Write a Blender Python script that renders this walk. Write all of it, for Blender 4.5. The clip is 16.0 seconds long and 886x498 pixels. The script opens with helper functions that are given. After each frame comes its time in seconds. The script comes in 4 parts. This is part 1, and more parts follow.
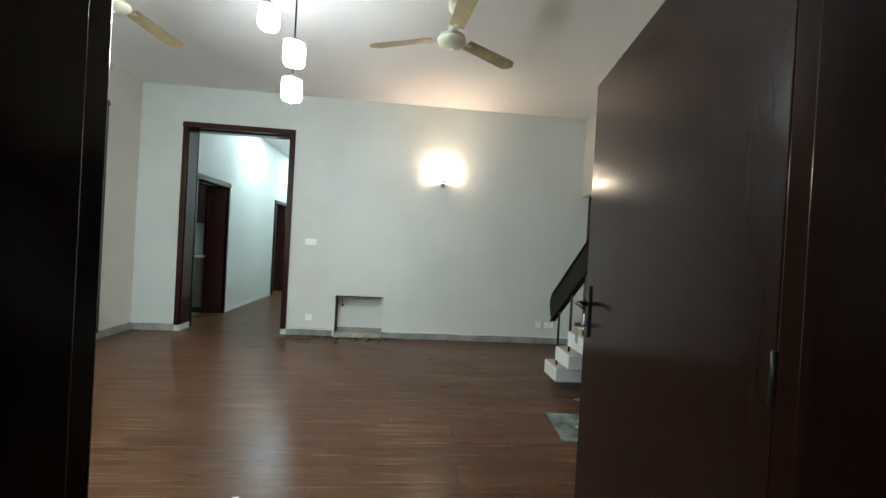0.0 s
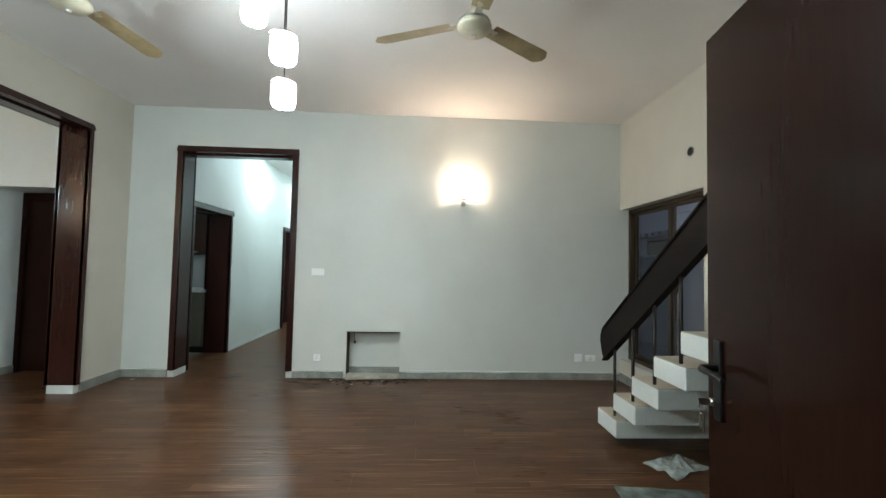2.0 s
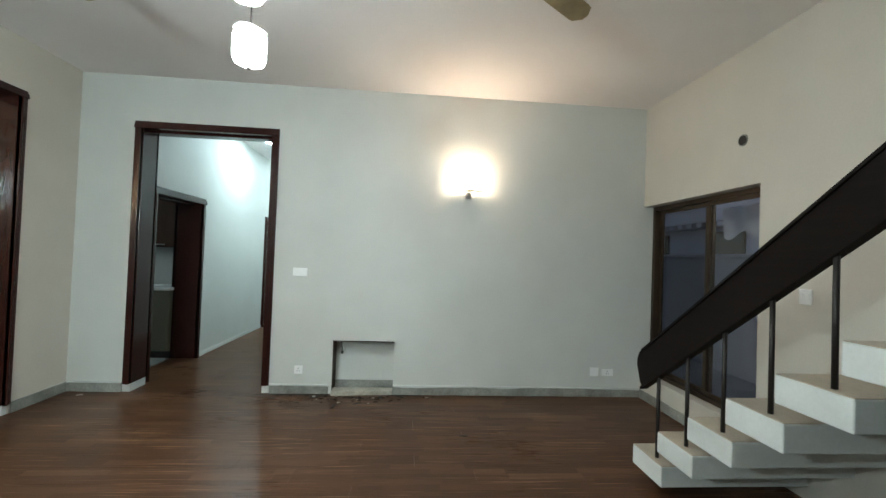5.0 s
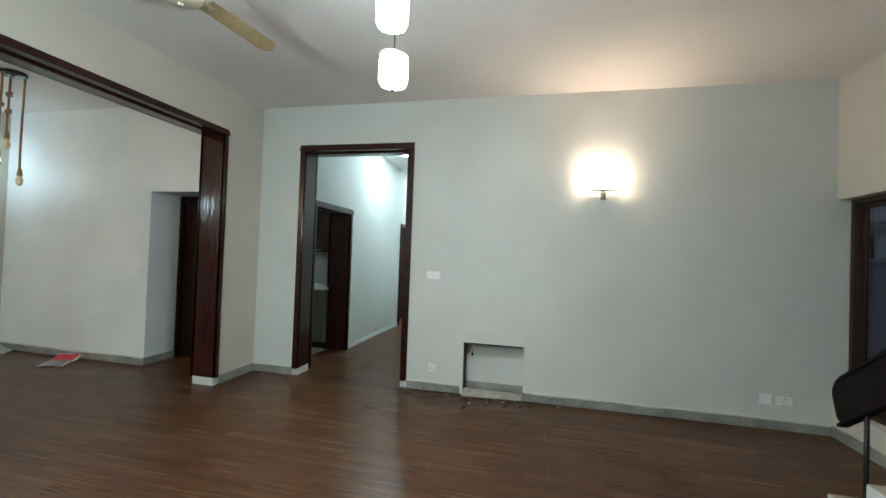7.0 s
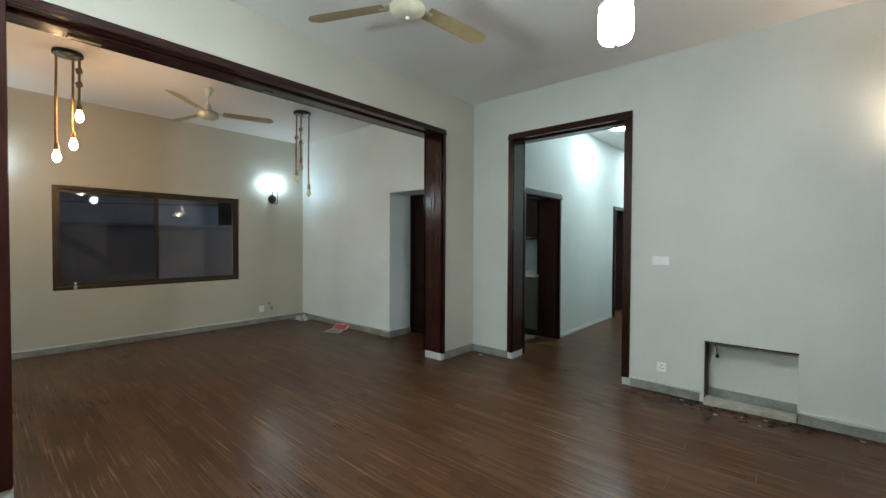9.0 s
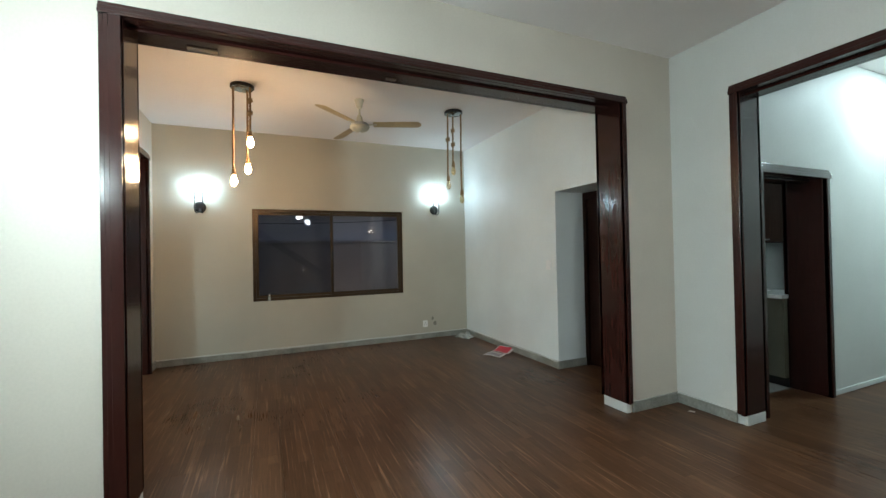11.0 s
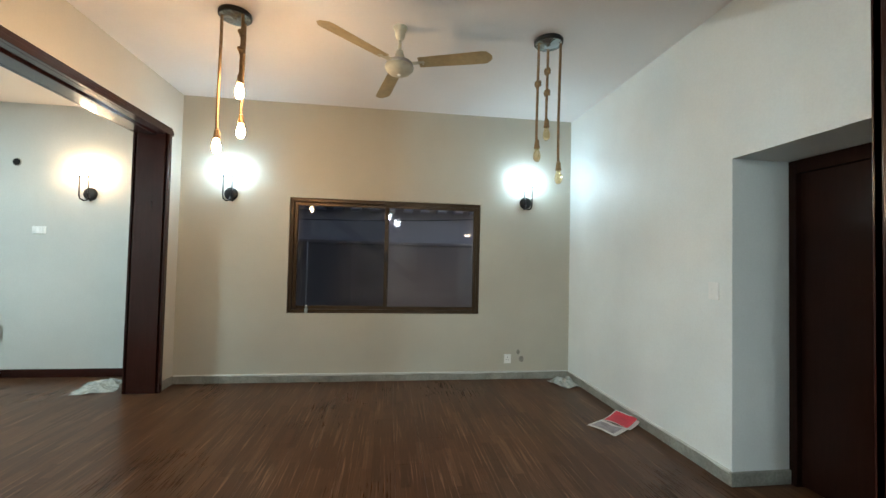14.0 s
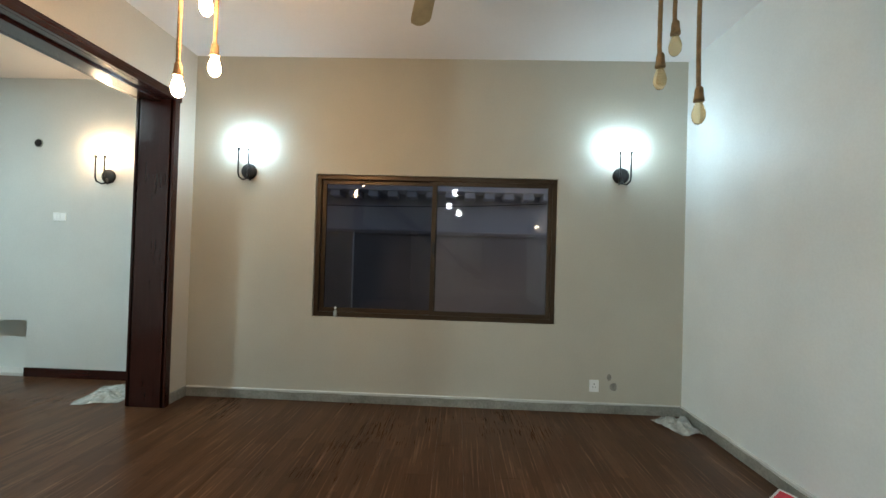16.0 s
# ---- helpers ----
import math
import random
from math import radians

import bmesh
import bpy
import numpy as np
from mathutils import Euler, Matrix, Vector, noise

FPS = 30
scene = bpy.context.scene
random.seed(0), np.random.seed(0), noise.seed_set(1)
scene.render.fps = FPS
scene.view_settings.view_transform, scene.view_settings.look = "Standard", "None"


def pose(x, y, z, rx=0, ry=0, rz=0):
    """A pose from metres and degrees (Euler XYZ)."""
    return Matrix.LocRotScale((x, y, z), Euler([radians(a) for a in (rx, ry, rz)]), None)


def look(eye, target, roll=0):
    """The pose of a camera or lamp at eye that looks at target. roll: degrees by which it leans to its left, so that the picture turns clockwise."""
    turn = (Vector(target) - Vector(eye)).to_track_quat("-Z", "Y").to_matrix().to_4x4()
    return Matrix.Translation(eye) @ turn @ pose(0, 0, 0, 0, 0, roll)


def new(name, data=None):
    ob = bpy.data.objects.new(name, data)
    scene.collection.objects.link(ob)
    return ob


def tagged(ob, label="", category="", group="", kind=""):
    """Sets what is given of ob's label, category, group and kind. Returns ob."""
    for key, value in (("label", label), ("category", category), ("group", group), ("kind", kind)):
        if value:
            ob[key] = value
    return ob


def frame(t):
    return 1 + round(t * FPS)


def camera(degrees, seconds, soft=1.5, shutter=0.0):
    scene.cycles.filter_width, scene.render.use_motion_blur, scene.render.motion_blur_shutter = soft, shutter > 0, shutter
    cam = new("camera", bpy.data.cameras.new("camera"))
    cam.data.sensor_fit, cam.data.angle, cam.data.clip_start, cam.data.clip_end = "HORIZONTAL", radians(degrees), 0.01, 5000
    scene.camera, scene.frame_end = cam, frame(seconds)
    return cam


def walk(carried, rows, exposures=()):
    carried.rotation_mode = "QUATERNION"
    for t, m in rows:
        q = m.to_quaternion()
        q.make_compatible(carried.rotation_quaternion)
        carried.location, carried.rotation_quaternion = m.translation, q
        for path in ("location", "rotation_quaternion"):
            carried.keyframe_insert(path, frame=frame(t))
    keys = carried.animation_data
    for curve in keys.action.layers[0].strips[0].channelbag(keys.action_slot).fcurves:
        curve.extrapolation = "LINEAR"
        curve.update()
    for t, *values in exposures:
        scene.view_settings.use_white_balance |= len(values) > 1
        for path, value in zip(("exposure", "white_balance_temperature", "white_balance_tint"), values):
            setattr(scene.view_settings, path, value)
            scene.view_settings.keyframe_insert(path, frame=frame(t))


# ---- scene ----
cam = camera(95.0, 16.0)
PATH = [
    (0, (0.256, 0.285, 1.305), (0.433, 2.277, 1.291), 3.2),
    (0.5, (0.236, 0.359, 1.311), (0.391, 2.353, 1.309), 2.6),
    (1, (0.223, 0.500, 1.322), (0.339, 2.497, 1.362), 1),
    (1.5, (0.221, 0.714, 1.345), (0.388, 2.706, 1.410), 1.6),
    (2, (0.217, 0.920, 1.365), (0.318, 2.916, 1.450), 1.2),
    (2.5, (0.235, 1.124, 1.449), (0.283, 3.123, 1.495), 1.7),
    (3, (0.212, 1.266, 1.464), (0.253, 3.265, 1.446), 2.1),
    (3.5, (0.133, 1.417, 1.458), (0.312, 3.409, 1.479), 2),
    (6, (0.093, 1.551, 1.484), (0.162, 3.550, 1.524), 2.6),
    (6.5, (0.053, 1.523, 1.485), (-0.167, 3.510, 1.515), 2.3),
    (7, (0.066, 1.537, 1.480), (-0.383, 3.486, 1.515), 2.1),
    (7.5, (0.048, 1.535, 1.479), (-0.602, 3.426, 1.514), 1.1),
    (8, (0.045, 1.529, 1.490), (-0.816, 3.334, 1.524), 0.6),
    (8.5, (0.007, 1.532, 1.475), (-1.061, 3.223, 1.469), -0.1),
    (9, (-0.055, 1.604, 1.441), (-1.370, 3.111, 1.402), 0.3),
    (9.5, (-0.177, 1.778, 1.444), (-1.715, 3.055, 1.390), 2.6),
    (10, (-0.310, 1.953, 1.439), (-1.964, 3.076, 1.402), 0.2),
    (12.5, (-1.372, 3.018, 1.421), (-3.333, 3.406, 1.467), 1.8),
    (13, (-1.666, 3.134, 1.412), (-3.635, 3.479, 1.464), 1.1),
    (13.5, (-1.932, 3.247, 1.417), (-3.905, 3.570, 1.486), 0.5),
    (14, (-2.199, 3.372, 1.422), (-4.181, 3.633, 1.482), 1.3),
    (14.5, (-2.469, 3.442, 1.411), (-4.459, 3.643, 1.444), 1.9),
    (15, (-2.771, 3.499, 1.432), (-4.765, 3.655, 1.483), 2.4),
    (15.5, (-3.052, 3.518, 1.407), (-5.050, 3.598, 1.447), 2.1),
    (16, (-3.303, 3.561, 1.402), (-5.302, 3.490, 1.428), 1.7),
]
EXPOSURES = [(0, 0.68), (3.0, 0.64), (6.5, 0.58), (8.0, 0.30), (9.0, 0.34), (9.5, 0.46), (10.2, 0.48), (12.5, 0.72), (13.2, 0.82), (14.0, 0.82), (14.5, 0.74), (15, 0.64), (16, 0.60)]
walk(cam, [(t, look(eye, target, roll)) for t, eye, target, roll in PATH], EXPOSURES)

# ---- world and light ----
world = bpy.data.worlds.new("world")
scene.world = world
world.use_nodes = True
wn = world.node_tree.nodes
sky = wn.new("ShaderNodeTexSky")
sky.sky_type, sky.sun_disc = "NISHITA", False
sky.sun_elevation, sky.sun_rotation = radians(22), radians(180)
world.node_tree.links.new(sky.outputs[0], wn["Background"].inputs[0])
wn["Background"].inputs[1].default_value = 0.062

# radiance of the lamps; the added lounge and kitchen lamps share CORRIDOR_LAMP
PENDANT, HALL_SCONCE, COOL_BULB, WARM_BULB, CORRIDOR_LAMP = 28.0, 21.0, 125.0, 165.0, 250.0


# ---- materials ----
def node_mat(name):
    m = bpy.data.materials.new(name)
    m.use_nodes = True
    return m, m.node_tree.nodes, m.node_tree.links, m.node_tree.nodes["Principled BSDF"]


def coords(nodes, links, scale=(1, 1, 1)):
    geo = nodes.new("ShaderNodeNewGeometry")
    mapping = nodes.new("ShaderNodeMapping")
    mapping.inputs["Scale"].default_value = scale
    links.new(geo.outputs["Position"], mapping.inputs["Vector"])
    return mapping.outputs["Vector"]


def noise_tex(nodes, links, vec, scale, detail=4.0, rough=0.55):
    n = nodes.new("ShaderNodeTexNoise")
    n.inputs["Scale"].default_value, n.inputs["Detail"].default_value = scale, detail
    n.inputs["Roughness"].default_value = rough
    links.new(vec, n.inputs["Vector"])
    return n.outputs["Fac"]


def ramp(nodes, links, fac, stops):
    r = nodes.new("ShaderNodeValToRGB")
    while len(r.color_ramp.elements) < len(stops):
        r.color_ramp.elements.new(0.5)
    for e, (p, c) in zip(r.color_ramp.elements, stops):
        e.position, e.color = p, (*c, 1)
    links.new(fac, r.inputs["Fac"])
    return r.outputs["Color"]


def mix(nodes, links, a, b, fac, mode="MIX"):
    n = nodes.new("ShaderNodeMix")
    n.data_type, n.blend_type = "RGBA", mode
    for value, socket in ((fac, n.inputs["Factor"]), (a, n.inputs["A"]), (b, n.inputs["B"])):
        if isinstance(value, (int, float)):
            socket.default_value = value
        elif isinstance(value, tuple):
            socket.default_value = (*value, 1)
        else:
            links.new(value, socket)
    return n.outputs["Result"]


def bump(nodes, links, shader, height, strength, distance=0.002):
    b = nodes.new("ShaderNodeBump")
    b.inputs["Strength"].default_value, b.inputs["Distance"].default_value = strength, distance
    links.new(height, b.inputs["Height"])
    links.new(b.outputs["Normal"], shader.inputs["Normal"])


def surface(name, color, rough=0.5, vary=0.08, grain=40, patch=2.5, relief=0.1, metal=0.0, scale=(1, 1, 1), distance=0.002, spread=0.1, smear=0.0):
    """A plain surface with variation at two scales."""
    m, nodes, links, bsdf = node_mat(name)
    vec = coords(nodes, links, scale)
    fine, broad = noise_tex(nodes, links, vec, grain), noise_tex(nodes, links, vec, patch, 3)
    low, high = tuple(c * (1 - vary) for c in color), tuple(min(1, c * (1 + vary)) for c in color)
    c1 = ramp(nodes, links, broad, [(0.3, low), (0.7, high)])
    c2 = ramp(nodes, links, fine, [(0.3, (1 - vary,) * 3), (0.7, (1, 1, 1))])
    c3 = mix(nodes, links, c1, c2, 1.0, "MULTIPLY")
    if smear:
        upright = noise_tex(nodes, links, coords(nodes, links, (0.9, 0.9, 0.35)), 1.0, 4, 0.6)
        c3 = mix(nodes, links, c3, ramp(nodes, links, upright, [(0.30, (1 - smear,) * 3), (0.52, (1, 1, 1))]), 1.0, "MULTIPLY")
    links.new(c3, bsdf.inputs["Base Color"])
    r = nodes.new("ShaderNodeMapRange")
    r.inputs["To Min"].default_value, r.inputs["To Max"].default_value = max(0.02, rough - spread), min(1, rough + spread)
    links.new(broad, r.inputs["Value"])
    links.new(r.outputs["Result"], bsdf.inputs["Roughness"])
    bsdf.inputs["Metallic"].default_value = metal
    if relief:
        bump(nodes, links, bsdf, fine, relief, distance)
    return m


def wood_mat(name, dark, light, rough, axis, coat=0.0, gloss=0.2):
    """Stained wood with its grain along one axis."""
    m, nodes, links, bsdf = node_mat(name)
    scale = [26.0, 26.0, 26.0]
    scale["xyz".index(axis)] = 1.6
    vec = coords(nodes, links, scale)
    fine, broad = noise_tex(nodes, links, vec, 2.2, 8, 0.65), noise_tex(nodes, links, coords(nodes, links), 1.8, 3)
    c = ramp(nodes, links, fine, [(0.3, dark), (0.75, light)])
    c = mix(nodes, links, c, ramp(nodes, links, broad, [(0.25, (0.72, 0.72, 0.72)), (0.7, (1, 1, 1))]), 1.0, "MULTIPLY")
    links.new(c, bsdf.inputs["Base Color"])
    r = nodes.new("ShaderNodeMapRange")
    r.inputs["To Min"].default_value, r.inputs["To Max"].default_value = rough - 0.02, rough + 0.05
    links.new(broad, r.inputs["Value"])
    links.new(r.outputs["Result"], bsdf.inputs["Roughness"])
    bsdf.inputs["Coat Weight"].default_value, bsdf.inputs["Coat Roughness"].default_value = coat, 0.09
    bsdf.inputs["Specular IOR Level"].default_value = gloss
    return m


def laminate_mat():
    """Brown laminate planks, each printed with three narrow staves."""
    m, nodes, links, bsdf = node_mat("laminate")
    geo = nodes.new("ShaderNodeNewGeometry")
    sep = nodes.new("ShaderNodeSeparateXYZ")
    links.new(geo.outputs["Position"], sep.inputs[0])

    def maths(op, a, b=0.0):
        n = nodes.new("ShaderNodeMath")
        n.operation = op
        for v, s in ((a, n.inputs[0]), (b, n.inputs[1])):
            if isinstance(v, (int, float)):
                s.default_value = v
            else:
                links.new(v, s)
        return n.outputs[0]

    row = maths("FLOOR", maths("MULTIPLY", sep.outputs["Y"], 1 / 0.0645))
    shift = nodes.new("ShaderNodeTexWhiteNoise")
    shift.noise_dimensions = "1D"
    links.new(row, shift.inputs["W"])
    col = maths("FLOOR", maths("ADD", maths("MULTIPLY", sep.outputs["X"], 1 / 0.52), maths("MULTIPLY", shift.outputs["Value"], 7.0)))
    cell = nodes.new("ShaderNodeCombineXYZ")
    links.new(row, cell.inputs[0])
    links.new(col, cell.inputs[1])
    stave = nodes.new("ShaderNodeTexWhiteNoise")
    stave.noise_dimensions = "2D"
    links.new(cell.outputs[0], stave.inputs["Vector"])
    info = nodes.new("ShaderNodeObjectInfo")
    tone = maths("ADD", maths("MULTIPLY", stave.outputs["Value"], 0.75), maths("MULTIPLY", info.outputs["Random"], 0.25))
    grain = noise_tex(nodes, links, coords(nodes, links, (1.3, 34, 1)), 3.0, 8, 0.62)
    broad = noise_tex(nodes, links, coords(nodes, links), 0.8, 4)
    base = ramp(nodes, links, tone, [(0.0, (0.060, 0.0262, 0.0126)), (0.55, (0.086, 0.0390, 0.0190)), (0.85, (0.108, 0.051, 0.0260)), (1.0, (0.145, 0.074, 0.039))])
    lines = ramp(nodes, links, grain, [(0.28, (0.66, 0.63, 0.60)), (0.54, (1, 1, 1)), (0.8, (1.0, 1.0, 1.0))])
    c = mix(nodes, links, base, lines, 1.0, "MULTIPLY")
    streak = noise_tex(nodes, links, coords(nodes, links, (1.7, 62, 1)), 1.0, 3, 0.5)
    where = noise_tex(nodes, links, coords(nodes, links, (1.1, 3.5, 1)), 1.6, 3, 0.6)
    mask = maths("MULTIPLY", ramp(nodes, links, streak, [(0.56, (0, 0, 0)), (0.70, (1, 1, 1))]), ramp(nodes, links, where, [(0.36, (0, 0, 0)), (0.58, (1, 1, 1))]))
    c = mix(nodes, links, c, (0.36, 0.205, 0.12), maths("MULTIPLY", mask, 0.6))
    c = mix(nodes, links, c, ramp(nodes, links, broad, [(0.3, (0.85, 0.84, 0.82)), (0.7, (1, 1, 1))]), 1.0, "MULTIPLY")
    pores = noise_tex(nodes, links, coords(nodes, links, (7, 120, 1)), 1.6, 5, 0.7)
    c = mix(nodes, links, c, ramp(nodes, links, pores, [(0.32, (0.74, 0.72, 0.70)), (0.50, (1, 1, 1)), (0.70, (1.18, 1.16, 1.13))]), 1.0, "MULTIPLY")
    links.new(c, bsdf.inputs["Base Color"])
    r = nodes.new("ShaderNodeMapRange")
    r.inputs["To Min"].default_value, r.inputs["To Max"].default_value = 0.20, 0.38
    links.new(maths("ADD", maths("MULTIPLY", broad, 0.6), maths("MULTIPLY", grain, 0.4)), r.inputs["Value"])
    links.new(r.outputs["Result"], bsdf.inputs["Roughness"])
    bsdf.inputs["Specular IOR Level"].default_value = 0.15
    bump(nodes, links, bsdf, grain, 0.10, 0.001)
    return m


def glow(name, color, strength):
    m, nodes, links, bsdf = node_mat(name)
    bsdf.inputs["Base Color"].default_value = (0.8, 0.8, 0.8, 1)
    bsdf.inputs["Emission Color"].default_value = (*color, 1)
    bsdf.inputs["Emission Strength"].default_value = strength
    return m


def pane_mat(name, tint=(0.9, 0.93, 0.94), rough=0.01):
    m, nodes, links, bsdf = node_mat(name)
    clear = nodes.new("ShaderNodeBsdfTransparent")
    clear.inputs[0].default_value = (*tint, 1)
    gloss = nodes.new("ShaderNodeBsdfGlossy")
    gloss.inputs["Roughness"].default_value = rough
    facing = nodes.new("ShaderNodeLayerWeight")
    facing.inputs["Blend"].default_value = 0.5
    steep = nodes.new("ShaderNodeMath")
    steep.operation = "POWER"
    steep.inputs[1].default_value = 5.0
    links.new(facing.outputs["Facing"], steep.inputs[0])
    sheen = nodes.new("ShaderNodeMath")
    sheen.operation = "MULTIPLY_ADD"
    sheen.inputs[1].default_value, sheen.inputs[2].default_value = 0.9, 0.04
    links.new(steep.outputs[0], sheen.inputs[0])
    blend = nodes.new("ShaderNodeMixShader")
    links.new(sheen.outputs[0], blend.inputs[0])
    links.new(clear.outputs[0], blend.inputs[1])
    links.new(gloss.outputs[0], blend.inputs[2])
    links.new(blend.outputs[0], nodes["Material Output"].inputs["Surface"])
    return m


PLASTER = surface("white_wall_paint", (0.62, 0.63, 0.60), 0.55, 0.05, 70, 1.1, 0.16, smear=0.035)
CREAM = surface("cream_wall_paint", (0.60, 0.56, 0.49), 0.55, 0.05, 70, 1.1, 0.16, smear=0.035)
# beige put darker than CREAM, where the window wall caught too much light
BEIGE = surface("darkened_beige_paint", (0.510, 0.490, 0.415), 0.55, 0.05, 70, 1.1, 0.16, smear=0.035)
# PLASTER raised and cooled, standing in for light on the dining north wall
BRIGHT = surface("raised_white_paint", (0.78, 0.83, 0.83), 0.5, 0.05, 70, 1.3, 0.16, smear=0.035)
CEILING = surface("ceiling_paint", (0.84, 0.805, 0.785), 0.8, 0.03, 60, 0.9, 0.12)
SKIRT = surface("grey_terrazzo", (0.30, 0.305, 0.275), 0.5, 0.30, 55, 5, 0.15)
WHITE_STONE = surface("white_painted_concrete", (0.60, 0.62, 0.60), 0.6, 0.06, 60, 3, 0.2)
TREAD_TOP = surface("tread_stone", (0.42, 0.36, 0.28), 0.5, 0.15, 80, 4, 0.1)
LAMINATE = laminate_mat()
WOOD = wood_mat("dark_stained_wood", (0.029, 0.0082, 0.0066), (0.039, 0.0112, 0.0086), 0.17, "z", 0.12, 0.34)
WOOD_H = wood_mat("dark_stained_wood_level", (0.029, 0.0082, 0.0066), (0.039, 0.0112, 0.0086), 0.17, "y", 0.12, 0.34)
WOOD_X = wood_mat("dark_stained_wood_across", (0.029, 0.0082, 0.0066), (0.039, 0.0112, 0.0086), 0.17, "x", 0.12, 0.34)
DOOR_WOOD = wood_mat("door_stained_wood", (0.0155, 0.0058, 0.0040), (0.021, 0.0079, 0.0053), 0.16, "z", 0.0, 0.085)
RAIL_WOOD = wood_mat("rail_wood", (0.0062, 0.0043, 0.0038), (0.011, 0.0074, 0.0063), 0.42, "y", 0.0, 0.06)
BRONZE = surface("bronze_aluminium", (0.066, 0.044, 0.026), 0.42, 0.15, 60, 4, 0.04, 0.6)
BLACK = surface("black_metal", (0.014, 0.013, 0.013), 0.42, 0.15, 80, 6, 0.05, 0.4)
IRON = surface("dark_iron", (0.02, 0.016, 0.014), 0.5, 0.2, 60, 6, 0.1, 0.3)
STEEL = surface("brushed_steel", (0.45, 0.44, 0.42), 0.3, 0.1, 80, 5, 0.03, 1.0)
BLUE_STEEL = surface("mirror_steel", (0.45, 0.52, 0.54), 0.25, 0.08, 60, 5, 0.02, 0.9)
PLASTIC = surface("white_plastic", (0.88, 0.89, 0.88), 0.35, 0.03, 60, 8, 0.02)
FAN_CREAM = surface("aged_cream_enamel", (0.62, 0.565, 0.43), 0.35, 0.14, 30, 6, 0.05)
BLADE = surface("yellowed_blade_enamel", (0.44, 0.335, 0.18), 0.42, 0.16, 26, 5, 0.05)
ROPE = surface("jute_rope", (0.30, 0.185, 0.085), 0.85, 0.3, 300, 30, 0.6, distance=0.003)
AMBER = surface("amber_bulb_glass", (0.92, 0.74, 0.45), 0.12, 0.05, 30, 10, 0)
AMBER.node_tree.nodes["Principled BSDF"].inputs["Transmission Weight"].default_value = 0.8
AMBER.node_tree.nodes["Principled BSDF"].inputs["IOR"].default_value = 1.1
PANE = pane_mat("window_glass", (0.90, 0.90, 0.92))
SCREENED = pane_mat("screened_window_glass", (0.58, 0.60, 0.64))
PAPER_RED = surface("red_printed_paper", (0.62, 0.035, 0.06), 0.5, 0.15, 60, 12, 0.05)
PAPER_WHITE = surface("white_paper", (0.68, 0.66, 0.64), 0.6, 0.15, 60, 15, 0.05)
PAPER_GREY = surface("grey_printed_paper", (0.36, 0.33, 0.36), 0.6, 0.3, 90, 20, 0.05)
POLY = surface("crumpled_polythene", (0.42, 0.45, 0.43), 0.22, 0.25, 40, 12, 0.3)
SHEET = surface("dusty_glass_sheet", (0.17, 0.20, 0.18), 0.18, 0.45, 14, 6, 0.1)
CABINET = surface("olive_cabinet", (0.12, 0.115, 0.085), 0.4, 0.06, 50, 3, 0.03)
UPPER_CAB = wood_mat("brown_cabinet", (0.035, 0.016, 0.010), (0.06, 0.03, 0.02), 0.4, "z")
WORKTOP = surface("pale_worktop", (0.72, 0.73, 0.72), 0.25, 0.06, 80, 4, 0.02)
TILE = surface("pale_tile", (0.55, 0.57, 0.55), 0.2, 0.06, 20, 3, 0.03)
BARE = surface("bare_grey_plaster", (0.30, 0.285, 0.25), 0.85, 0.25, 30, 8, 0.3)
RENDER = surface("grey_cement_render", (0.46, 0.42, 0.41), 0.85, 0.15, 20, 0.8, 0.3)
HOUSE = surface("far_house_paint", (0.66, 0.62, 0.64), 0.8, 0.1, 10, 0.6, 0.1)
CONCRETE = surface("paving_concrete", (0.24, 0.24, 0.23), 0.85, 0.2, 20, 1, 0.3)
DARK_GLASS = surface("dark_far_glass", (0.02, 0.025, 0.03), 0.1, 0.1, 5, 1, 0)
CLOTH = surface("white_cloth", (0.75, 0.73, 0.72), 0.9, 0.08, 90, 8, 0.3)
PENDANT_GLASS = glow("lit_frosted_glass", (0.88, 1.0, 1.02), PENDANT)
PENDANT_BULB = glow("lit_pendant_bulb", (0.88, 1.0, 1.02), 8.5 * PENDANT)
SCONCE_BULB = glow("lit_warm_sconce_bulb", (1.0, 0.76, 0.55), 4.5 * HALL_SCONCE)
SCONCE_GLASS = glow("lit_warm_glass", (1.0, 0.82, 0.62), HALL_SCONCE)
COOL = glow("lit_cool_bulb", (0.68, 0.97, 1.14), COOL_BULB)
WARM = glow("lit_warm_bulb", (1.0, 0.64, 0.33), WARM_BULB)
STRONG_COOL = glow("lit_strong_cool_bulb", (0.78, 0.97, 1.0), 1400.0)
AMBER_LIT = glow("lit_amber_bulb", (1.0, 0.70, 0.42), 165.0)
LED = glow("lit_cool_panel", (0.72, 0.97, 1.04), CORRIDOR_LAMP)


# ---- mesh helpers ----
def bx(bm, x0, x1, y0, y1, z0, z1, bevel=0.0):
    made = bmesh.ops.create_cube(bm, size=1.0, matrix=Matrix.Translation(((x0 + x1) / 2, (y0 + y1) / 2, (z0 + z1) / 2)) @ Matrix.Diagonal((abs(x1 - x0), abs(y1 - y0), abs(z1 - z0), 1)))
    if bevel:
        edges = list({e for v in made["verts"] for e in v.link_edges})
        bmesh.ops.bevel(bm, geom=edges, offset=bevel, segments=2, affect="EDGES", profile=0.5)
    return bm


def box(*a):
    return bx(bmesh.new(), *a)


